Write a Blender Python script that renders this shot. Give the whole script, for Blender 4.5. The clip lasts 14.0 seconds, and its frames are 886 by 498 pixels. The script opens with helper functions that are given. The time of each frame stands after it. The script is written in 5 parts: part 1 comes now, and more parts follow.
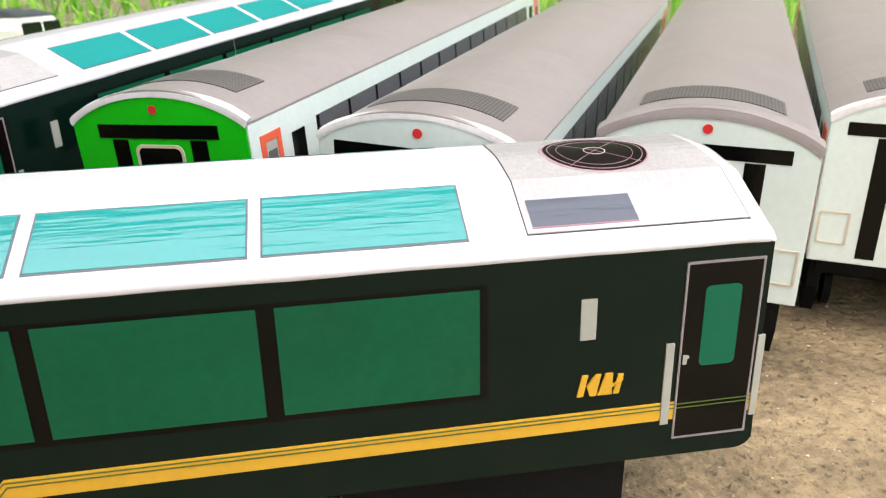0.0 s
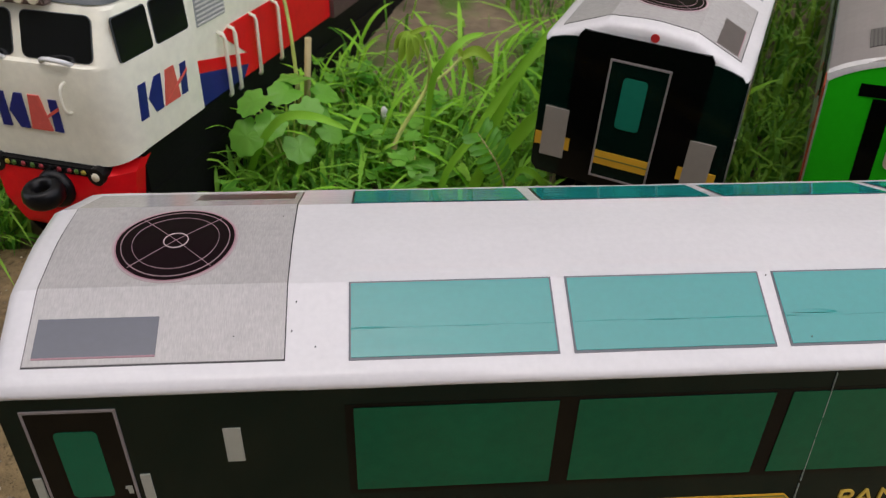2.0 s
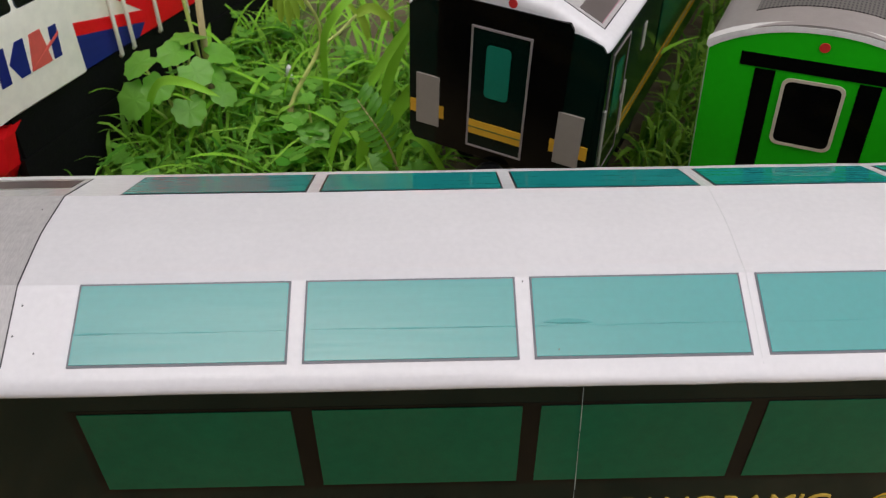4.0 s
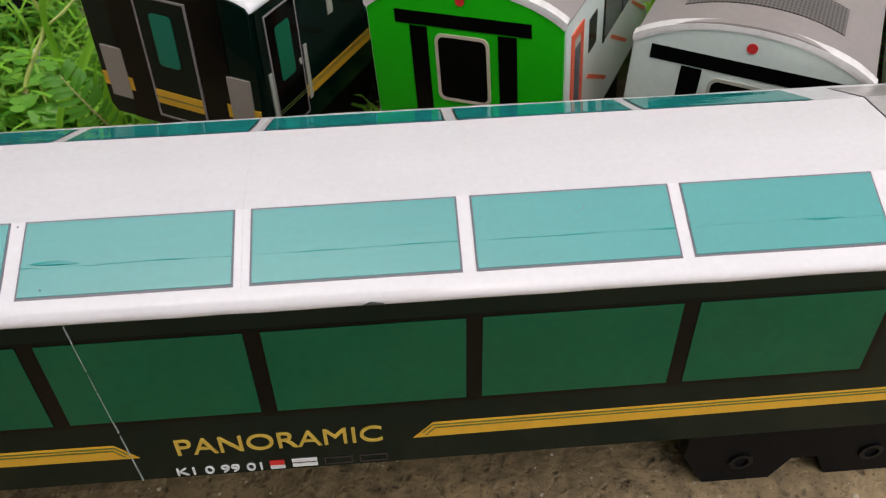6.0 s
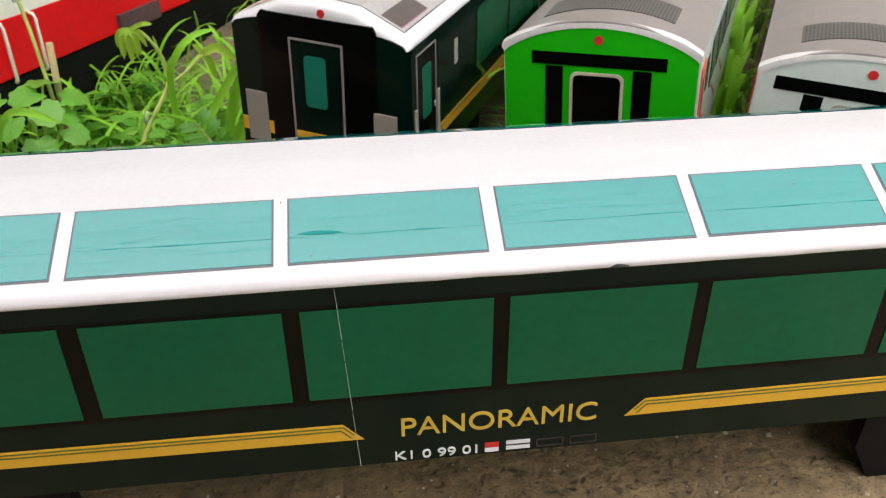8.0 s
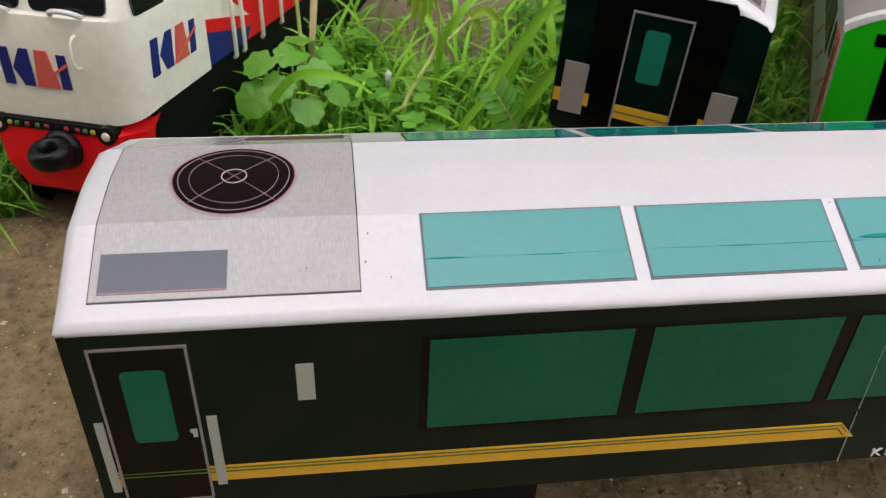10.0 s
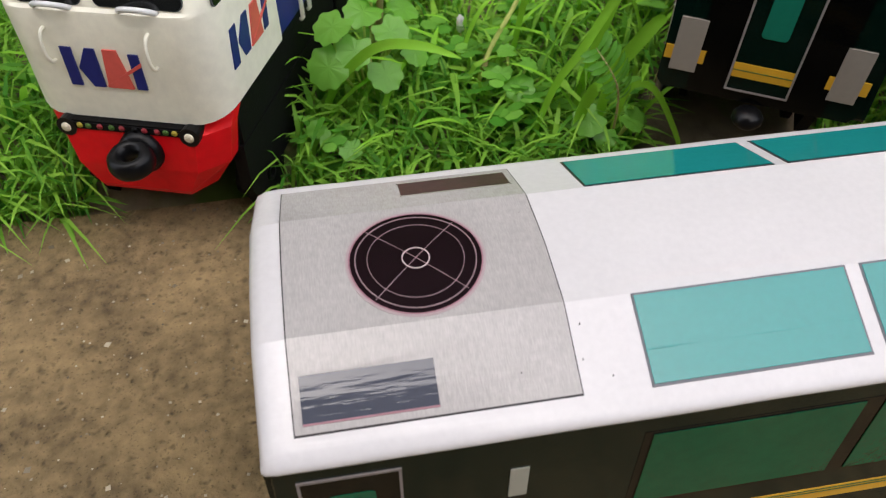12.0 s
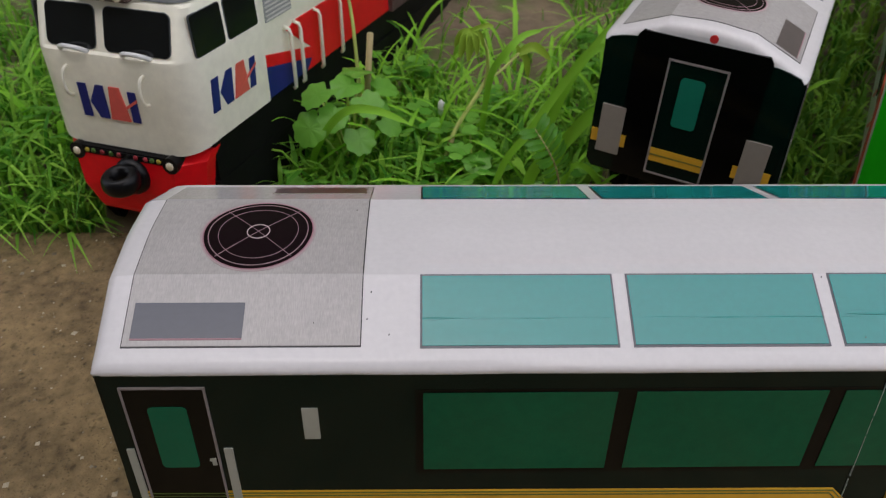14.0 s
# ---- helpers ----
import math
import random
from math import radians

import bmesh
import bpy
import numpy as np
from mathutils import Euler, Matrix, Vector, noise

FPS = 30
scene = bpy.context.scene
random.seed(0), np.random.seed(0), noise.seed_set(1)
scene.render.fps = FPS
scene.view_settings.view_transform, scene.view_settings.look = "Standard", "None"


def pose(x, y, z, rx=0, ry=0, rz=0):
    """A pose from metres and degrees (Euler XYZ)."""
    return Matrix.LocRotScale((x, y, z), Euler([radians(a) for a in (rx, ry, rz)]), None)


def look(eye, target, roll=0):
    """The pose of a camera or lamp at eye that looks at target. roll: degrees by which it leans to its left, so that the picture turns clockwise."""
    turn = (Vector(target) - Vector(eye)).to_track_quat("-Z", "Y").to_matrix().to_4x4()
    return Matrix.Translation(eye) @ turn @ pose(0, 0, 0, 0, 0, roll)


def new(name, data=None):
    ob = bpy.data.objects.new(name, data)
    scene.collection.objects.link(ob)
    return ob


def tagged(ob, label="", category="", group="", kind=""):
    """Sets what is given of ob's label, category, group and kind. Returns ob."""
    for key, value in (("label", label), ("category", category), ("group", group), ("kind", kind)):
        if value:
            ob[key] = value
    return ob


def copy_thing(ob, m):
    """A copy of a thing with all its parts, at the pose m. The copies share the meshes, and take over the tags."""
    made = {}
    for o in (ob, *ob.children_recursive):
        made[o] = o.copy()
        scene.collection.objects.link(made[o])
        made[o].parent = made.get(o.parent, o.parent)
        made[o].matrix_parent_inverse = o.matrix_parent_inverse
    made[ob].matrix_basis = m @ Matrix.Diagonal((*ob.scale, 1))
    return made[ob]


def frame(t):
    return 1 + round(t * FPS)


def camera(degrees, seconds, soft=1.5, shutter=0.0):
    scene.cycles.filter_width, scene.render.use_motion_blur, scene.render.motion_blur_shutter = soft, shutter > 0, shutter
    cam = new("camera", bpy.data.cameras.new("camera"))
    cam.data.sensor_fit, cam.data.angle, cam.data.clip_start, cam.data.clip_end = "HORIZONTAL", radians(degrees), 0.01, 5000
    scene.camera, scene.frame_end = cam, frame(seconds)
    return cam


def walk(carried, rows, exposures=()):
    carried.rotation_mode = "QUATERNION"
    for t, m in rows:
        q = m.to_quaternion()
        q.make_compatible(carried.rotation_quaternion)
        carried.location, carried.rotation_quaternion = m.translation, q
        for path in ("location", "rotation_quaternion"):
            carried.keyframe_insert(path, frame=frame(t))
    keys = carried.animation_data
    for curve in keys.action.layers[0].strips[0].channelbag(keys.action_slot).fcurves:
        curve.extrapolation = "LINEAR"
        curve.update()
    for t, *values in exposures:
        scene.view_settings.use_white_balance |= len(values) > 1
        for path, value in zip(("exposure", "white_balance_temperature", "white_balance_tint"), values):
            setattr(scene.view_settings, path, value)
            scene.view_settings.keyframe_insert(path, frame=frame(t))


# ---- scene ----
cam = camera(57.65, 14.0, 1.1)
# a phone lens focused on the near coach
cam.data.dof.use_dof, cam.data.dof.focus_distance, cam.data.dof.aperture_fstop = True, 0.275, 26.0
PATH = [
    (0, (0.14347, -0.19903, 0.2102), (0.21601, 0.25342, 0.01012), -0.87),
    (0.5, (0.07892, -0.19172, 0.24095), (0.13186, 0.24885, 0.01052), -1.15),
    (1, (-0.01489, -0.18378, 0.26902), (0.02217, 0.23674, 0.0011), -1.48),
    (1.5, (-0.12553, -0.17448, 0.27167), (-0.08226, 0.22874, -0.0208), 0.15),
    (2, (-0.17355, -0.15059, 0.27676), (-0.13765, 0.24662, -0.0248), 1.78),
    (4.3, (-0.0615, -0.13325, 0.2856), (-0.05747, 0.23805, -0.04925), -0.81),
    (4.5, (-0.04278, -0.13364, 0.28485), (-0.03924, 0.238, -0.04961), -1.27),
    (5, (-0.00524, -0.13217, 0.27582), (0.00951, 0.23852, -0.05939), -1.16),
    (5.5, (0.0218, -0.13905, 0.2742), (0.04333, 0.23117, -0.06117), -0.95),
    (6, (0.0452, -0.15484, 0.27514), (0.06873, 0.2158, -0.05963), -1.21),
    (6.5, (0.07042, -0.16307, 0.27526), (0.10008, 0.20851, -0.05798), -1.34),
    (7, (0.07914, -0.17046, 0.27446), (0.11064, 0.20223, -0.05737), -1.73),
    (7.5, (0.04013, -0.1792, 0.26602), (0.07827, 0.20198, -0.0553), -1.03),
    (8, (-0.03841, -0.1871, 0.25293), (0.00983, 0.22587, -0.02479), -0.18),
    (8.5, (-0.0899, -0.18638, 0.25497), (-0.03304, 0.23637, -0.00589), 1.48),
    (9, (-0.1269, -0.18397, 0.25523), (-0.06704, 0.23854, -0.00536), 2.75),
    (9.2, (-0.14384, -0.18279, 0.25513), (-0.08272, 0.23772, -0.00838), 3.05),
    (11.3, (-0.25315, -0.08595, 0.2779), (-0.18892, 0.24855, -0.08814), 0.98),
    (11.5, (-0.2516, -0.08156, 0.28142), (-0.1878, 0.25154, -0.08597), 0.38),
    (12, (-0.25276, -0.09197, 0.28573), (-0.19319, 0.24344, -0.08026), 0.32),
    (12.5, (-0.24427, -0.11338, 0.29045), (-0.2014, 0.2279, -0.07244), 0.18),
    (13, (-0.21945, -0.13115, 0.29176), (-0.18911, 0.23787, -0.04425), -0.38),
    (13.5, (-0.20545, -0.14592, 0.29367), (-0.19138, 0.23361, -0.03155), -0.22),
    (14, (-0.18229, -0.15905, 0.28662), (-0.17166, 0.23426, -0.02191), 0.78),
]
EXPOSURES = [(0, 1.92, 6680, 10), (0.5, 1.52, 6720, 12), (1, 1.33, 6760, 13), (1.5, 1.1, 6760, 14), (2, 0.94, 6760, 14), (4.5, 0.95, 6760, 12), (5, 0.97, 6760, 12), (5.5, 0.96, 6780, 12), (6, 1.1, 6800, 12), (6.5, 1.25, 6820, 12), (7, 1.42, 6800, 12), (7.5, 1.4, 6840, 11), (8, 1.52, 6900, 11), (8.5, 1.25, 6860, 12), (9, 1.12, 6760, 14), (11.3, 1.30, 6700, 12), (11.5, 1.26, 6720, 12), (12, 1.28, 6760, 12), (12.5, 1.02, 6700, 12), (13, 0.9, 6660, 12), (13.5, 0.75, 6660, 13), (14, 0.65, 6620, 13)]
walk(cam, [(t, look(eye, target, roll)) for t, eye, target, roll in PATH], EXPOSURES)

# ---- light ----
world = bpy.data.worlds.new("overcast_sky")
scene.world = world
world.use_nodes = True
wn = world.node_tree
sky = wn.nodes.new("ShaderNodeTexSky")
sky.sky_type, sky.sun_disc = "NISHITA", False
sky.sun_elevation, sky.sun_rotation, sky.dust_density, sky.air_density = radians(62), radians(200), 4.0, 1.0
wn.nodes["Background"].inputs["Strength"].default_value = 0.15
pale = wn.nodes.new("ShaderNodeHueSaturation")
pale.inputs["Saturation"].default_value = 0.52
wn.links.new(sky.outputs["Color"], pale.inputs["Color"])
wn.links.new(pale.outputs["Color"], wn.nodes["Background"].inputs["Color"])
sun = new("sun", bpy.data.lights.new("sun", "SUN"))
sun.data.energy, sun.data.angle, sun.data.color = 0.85, radians(120), (1.0, 0.98, 0.95)
sun.matrix_basis = look((0.4, 0.5, 3.0), (0.0, 0.0, 0.0))


# ---- materials ----
def mat(name, color, rough=0.5, var=0.08, scale=300.0, bump=0.0, bscale=900.0, metal=0.0, spec=0.5, blotch=30.0, wave=0.0, rnd=0.0):
    """A surface with colour variation at two scales, fine relief and, with wave, a slow buckle as of card."""
    m = bpy.data.materials.new(name)
    m.use_nodes = True
    t = m.node_tree
    b = t.nodes["Principled BSDF"]
    b.inputs["Roughness"].default_value, b.inputs["Metallic"].default_value = rough, metal
    b.inputs["Specular IOR Level"].default_value = spec
    co = t.nodes.new("ShaderNodeTexCoord")
    fine, broad = t.nodes.new("ShaderNodeTexNoise"), t.nodes.new("ShaderNodeTexNoise")
    for n, sc in ((fine, scale), (broad, blotch)):
        n.inputs["Scale"].default_value, n.inputs["Detail"].default_value = sc, 4
        t.links.new(co.outputs["Object"], n.inputs["Vector"])
    add = t.nodes.new("ShaderNodeMath")
    add.operation = "ADD"
    t.links.new(fine.outputs["Fac"], add.inputs[0])
    t.links.new(broad.outputs["Fac"], add.inputs[1])
    ramp = t.nodes.new("ShaderNodeMapRange")
    ramp.inputs["From Min"].default_value, ramp.inputs["From Max"].default_value = 0.6, 1.4
    t.links.new(add.outputs[0], ramp.inputs["Value"])
    mix = t.nodes.new("ShaderNodeMix")
    mix.data_type = "RGBA"
    mix.inputs["A"].default_value = (*[c * (1 - var) for c in color], 1)
    mix.inputs["B"].default_value = (*[min(1, c * (1 + var)) for c in color], 1)
    t.links.new(ramp.outputs["Result"], mix.inputs["Factor"])
    t.links.new(mix.outputs["Result"], b.inputs["Base Color"])
    if bump or wave:
        n = t.nodes.new("ShaderNodeTexNoise")
        n.inputs["Scale"].default_value, n.inputs["Detail"].default_value = bscale, 3
        t.links.new(co.outputs["Object"], n.inputs["Vector"])
        bp = t.nodes.new("ShaderNodeBump")
        bp.inputs["Strength"].default_value, bp.inputs["Distance"].default_value = bump, 0.0006
        t.links.new(n.outputs["Fac"], bp.inputs["Height"])
        if wave:
            w = t.nodes.new("ShaderNodeTexNoise")
            w.inputs["Scale"].default_value = 55
            t.links.new(co.outputs["Object"], w.inputs["Vector"])
            bw = t.nodes.new("ShaderNodeBump")
            bw.inputs["Strength"].default_value, bw.inputs["Distance"].default_value = wave, 0.002
            t.links.new(w.outputs["Fac"], bw.inputs["Height"])
            t.links.new(bw.outputs["Normal"], bp.inputs["Normal"])
        t.links.new(bp.outputs["Normal"], b.inputs["Normal"])
    return m


def gloss(name, color, rough=0.22, var=0.06, **kw):
    return mat(name, color, rough, var, bump=0.06, wave=0.10, **kw)


def laminated(name, color, rough, var=0.05, canvas=0.0):
    """Laminated print: mirror-like film with long shallow ripples along the coach."""
    m = mat(name, color, rough, var, 500)
    t = m.node_tree
    b = t.nodes["Principled BSDF"]
    co = t.nodes.new("ShaderNodeTexCoord")
    normal = None
    for stretch, scale, d in (((7, 90, 40), 1.0, 0.00014), ((42, 480, 220), 1.0, 0.00005), ((900, 140, 140), 1.0, canvas)):
        if not d:
            continue
        mp = t.nodes.new("ShaderNodeMapping")
        mp.inputs["Scale"].default_value = stretch
        t.links.new(co.outputs["Object"], mp.inputs["Vector"])
        n = t.nodes.new("ShaderNodeTexNoise")
        n.inputs["Scale"].default_value, n.inputs["Detail"].default_value = scale, 3
        t.links.new(mp.outputs["Vector"], n.inputs["Vector"])
        bp = t.nodes.new("ShaderNodeBump")
        bp.inputs["Strength"].default_value, bp.inputs["Distance"].default_value = 1.0, d
        t.links.new(n.outputs["Fac"], bp.inputs["Height"])
        if normal:
            t.links.new(normal, bp.inputs["Normal"])
        normal = bp.outputs["Normal"]
    t.links.new(normal, b.inputs["Normal"])
    return m


WHITE = laminated("white_card", (0.72, 0.69, 0.70), 0.12)
DARKGREEN = gloss("dark_green_print", (0.0015, 0.010, 0.0068), 0.10, spec=0.27)
BLACKPRINT = gloss("black_print", (0.0022, 0.0023, 0.0021), 0.10, spec=0.25)
PANEGREEN = gloss("green_pane_print", (0.0035, 0.098, 0.043), 0.10, 0.14, spec=0.28)
ROOFTEAL = laminated("teal_pane_print", (0.010, 0.28, 0.268), 0.015)
ROOFTEAL.node_tree.nodes["Principled BSDF"].inputs["Specular IOR Level"].default_value = 1.0
DOORPANE = gloss("green_door_pane_print", (0.0045, 0.125, 0.062), 0.12, spec=0.28)
DOORTEAL = gloss("teal_door_pane_print", (0.008, 0.175, 0.112), 0.2, spec=0.3)
# grey has sky sheen painted in; dark serves panel edges and sheenless far windows
SHEENLINE = gloss("sheen_grey_outline_print", (0.12, 0.13, 0.15), 0.3)
DARKLINE = gloss("dark_outline_print", (0.018, 0.014, 0.018), 0.3)
DOORLINE = gloss("mauve_outline_print", (0.27, 0.235, 0.23), 0.3)
RAILGREY = gloss("pale_grey_print", (0.40, 0.40, 0.34), 0.3)
YELLOW = gloss("amber_print", (0.72, 0.40, 0.035), 0.25)
GOLD = gloss("gold_letter_print", (0.62, 0.42, 0.07), 0.25)
ROOFGREY = laminated("grey_canvas_print", (0.47, 0.44, 0.43), 0.10, 0.10, 0.00006)
# the woven look of the grey panels: fine uneven threads across the coach
weave = ROOFGREY.node_tree
weave_co, weave_map, weave_noise = weave.nodes.new("ShaderNodeTexCoord"), weave.nodes.new("ShaderNodeMapping"), weave.nodes.new("ShaderNodeTexNoise")
weave_map.inputs["Scale"].default_value = (3400, 420, 420)
weave_noise.inputs["Scale"].default_value, weave_noise.inputs["Detail"].default_value = 1.0, 2
weave.links.new(weave_co.outputs["Object"], weave_map.inputs["Vector"])
weave.links.new(weave_map.outputs["Vector"], weave_noise.inputs["Vector"])
thread = weave.nodes.new("ShaderNodeMapRange")
thread.inputs["From Min"].default_value, thread.inputs["From Max"].default_value = 0.3, 0.7
thread.inputs["To Min"].default_value, thread.inputs["To Max"].default_value = 0.90, 1.07
weave.links.new(weave_noise.outputs["Fac"], thread.inputs["Value"])
weave_mul = weave.nodes.new("ShaderNodeMix")
weave_mul.data_type, weave_mul.blend_type = "RGBA", "MULTIPLY"
weave_mul.inputs["Factor"].default_value = 1.0
weave_bsdf = weave.nodes["Principled BSDF"]
weave.links.new(weave_bsdf.inputs["Base Color"].links[0].from_socket, weave_mul.inputs["A"])
weave.links.new(thread.outputs["Result"], weave_mul.inputs["B"])
weave.links.new(weave_mul.outputs["Result"], weave_bsdf.inputs["Base Color"])
BOXGREY = laminated("slate_print", (0.078, 0.084, 0.112), 0.03)
BOXGREY.node_tree.nodes["Principled BSDF"].inputs["Specular IOR Level"].default_value = 0.62
DULLVENT = gloss("brown_grey_vent_print", (0.13, 0.105, 0.10), 0.3)
VENTBROWN = gloss("brown_vent_print", (0.066, 0.030, 0.033), 0.3, 0.45, scale=500)
FANDARK = gloss("aubergine_print", (0.0105, 0.0034, 0.0062), 0.15, spec=0.25)
FANLINE = gloss("pink_line_print", (0.33, 0.22, 0.24), 0.3)
HUBLINE = gloss("pale_pink_line_print", (0.58, 0.46, 0.47), 0.3)
HALO = gloss("faint_pink_print", (0.43, 0.335, 0.345), 0.3)
FRINGE = gloss("pink_fringe_print", (0.36, 0.17, 0.21), 0.3)
RED = gloss("red_print", (0.62, 0.03, 0.03), 0.3)
FLAGWHITE = gloss("white_print", (0.75, 0.75, 0.75), 0.3)
SEAMWHITE = mat("faint_paper_seam", (0.60, 0.58, 0.58), 0.5)
PLATEGREY = gloss("warm_grey_print", (0.31, 0.275, 0.24), 0.3)
FAINTBOX = gloss("dark_mauve_print", (0.035, 0.022, 0.026), 0.3)
PINGREEN = gloss("green_line_print", (0.085, 0.13, 0.025), 0.3)
SEAM = mat("worn_white_paper_edge", (0.30, 0.34, 0.32), 0.7, 0.7, 900)
SPECK = mat("dark_speck", (0.03, 0.03, 0.03), 0.6)
UNDER = mat("black_painted_card", (0.0055, 0.0055, 0.006), 0.6, 0.3, bump=0.3, spec=0.14)
RIM = mat("pale_paper_rim", (0.68, 0.65, 0.63), 0.45, 0.12, 300, 0.4, 400)
TAUPE = gloss("taupe_roof_print", (0.315, 0.275, 0.262), 0.28, 0.07)
LIMEGREEN = gloss("bright_green_print", (0.005, 0.47, 0.008), 0.25, spec=0.25)
PALEWHITE = gloss("milk_white_print", (0.67, 0.745, 0.69), 0.28)
BEIGE = gloss("beige_outline_print", (0.58, 0.52, 0.40), 0.3)
ORANGE = gloss("orange_print", (0.76, 0.11, 0.05), 0.3)
STRIPGLASS = gloss("grey_window_print", (0.11, 0.11, 0.12), 0.22)
LOCOWHITE = mat("cream_enamel", (0.90, 0.87, 0.73), 0.35, 0.08, 200, 0.15, 500)
LOCORED = mat("red_enamel", (0.80, 0.008, 0.014), 0.35, 0.10, 200, 0.2, 500, spec=0.22)
DIRTYRED = mat("dirty_red_grey", (0.11, 0.06, 0.06), 0.6, 0.3, 200, 0.3, 500)
DULLRED = mat("dull_red_stud", (0.28, 0.02, 0.03), 0.5, 0.2)
DULLGREEN = mat("dull_green_stud", (0.06, 0.14, 0.02), 0.5, 0.2)
DULLYELLOW = mat("dull_yellow_stud", (0.38, 0.30, 0.03), 0.5, 0.2)
LOCOBLUE = mat("navy_enamel", (0.012, 0.020, 0.17), 0.35, 0.1, spec=0.3)
LOCOPINK = mat("salmon_red_enamel", (0.72, 0.11, 0.09), 0.35, 0.1)
GLASSBLACK = mat("black_glazing", (0.008, 0.009, 0.010), 0.12, 0.1)
LOCOGREY = mat("dark_grey_enamel", (0.07, 0.08, 0.085), 0.4, 0.15)
LOUVREGREY = mat("grey_louvre", (0.32, 0.33, 0.32), 0.5, 0.1)
CHROME = mat("black_rubber_gloss", (0.006, 0.006, 0.007), 0.3, 0.1, spec=0.22)
BROWN = mat("brown_lamp_panel", (0.12, 0.08, 0.07), 0.5, 0.2)
LAMPGLASS = mat("cream_lamp_lens", (0.75, 0.68, 0.52), 0.15, 0.05)


def grille_material():
    """Dark mesh print: pale dots in a close grid."""
    m = mat("mesh_grille_print", (0.16, 0.145, 0.14), 0.35, 0.12)
    t = m.node_tree
    co = t.nodes.new("ShaderNodeTexCoord")
    ck = t.nodes.new("ShaderNodeTexBrick")
    ck.inputs["Scale"].default_value = 1.0
    ck.offset = 0.0
    ck.inputs["Brick Width"].default_value, ck.inputs["Row Height"].default_value = 0.0026, 0.0016
    ck.inputs["Mortar Size"].default_value = 0.00045
    ck.inputs["Color1"].default_value = ck.inputs["Color2"].default_value = (0.045, 0.04, 0.04, 1)
    ck.inputs["Mortar"].default_value = (0.165, 0.145, 0.14, 1)
    t.links.new(co.outputs["Object"], ck.inputs["Vector"])
    t.links.new(ck.outputs["Color"], t.nodes["Principled BSDF"].inputs["Base Color"])
    return m


GRILLE = grille_material()


def concrete_material():
    """Old cement: brown-grey stains, sandy grain, pits and dark grit."""
    m = mat("weathered_concrete", (0.240, 0.166, 0.080), 0.9, 0.62, 150, 0.0, 260, blotch=26)
    t = m.node_tree
    b = t.nodes["Principled BSDF"]
    src = b.inputs["Base Color"].links[0].from_socket
    co = t.nodes.new("ShaderNodeTexCoord")
    heights = []
    for scale, low, high, dark in ((520, 0.05, 0.32, 0.50), (170, 0.05, 0.30, 0.50), (64, 0.05, 0.13, 0.45)):
        wob = t.nodes.new("ShaderNodeTexNoise")
        wob.inputs["Scale"].default_value = scale * 0.8
        t.links.new(co.outputs["Object"], wob.inputs["Vector"])
        shift = t.nodes.new("ShaderNodeVectorMath")
        shift.operation = "MULTIPLY_ADD"
        shift.inputs[1].default_value = (1.6 / scale,) * 3
        t.links.new(wob.outputs["Color"], shift.inputs[0])
        t.links.new(co.outputs["Object"], shift.inputs[2])
        vo = t.nodes.new("ShaderNodeTexVoronoi")
        vo.inputs["Scale"].default_value = scale
        t.links.new(shift.outputs["Vector"], vo.inputs["Vector"])
        r = t.nodes.new("ShaderNodeMapRange")
        r.inputs["From Min"].default_value, r.inputs["From Max"].default_value = low, high
        r.inputs["To Min"].default_value = dark
        t.links.new(vo.outputs["Distance"], r.inputs["Value"])
        mul = t.nodes.new("ShaderNodeMix")
        mul.data_type, mul.blend_type = "RGBA", "MULTIPLY"
        mul.inputs["Factor"].default_value = 0.88
        t.links.new(src, mul.inputs["A"])
        t.links.new(r.outputs["Result"], mul.inputs["B"])
        src = mul.outputs["Result"]
        heights.append(r.outputs["Result"])
    t.links.new(src, b.inputs["Base Color"])
    grain = t.nodes.new("ShaderNodeTexNoise")
    grain.inputs["Scale"].default_value, grain.inputs["Detail"].default_value = 240, 6
    t.links.new(co.outputs["Object"], grain.inputs["Vector"])
    heights.append(grain.outputs["Fac"])
    normal = None
    for h, d in zip(heights, (0.0006, 0.0016, 0.0012, 0.0026)):
        bp = t.nodes.new("ShaderNodeBump")
        bp.inputs["Strength"].default_value, bp.inputs["Distance"].default_value = 0.9, d
        t.links.new(h, bp.inputs["Height"])
        if normal:
            t.links.new(normal, bp.inputs["Normal"])
        normal = bp.outputs["Normal"]
    t.links.new(normal, b.inputs["Normal"])
    return m


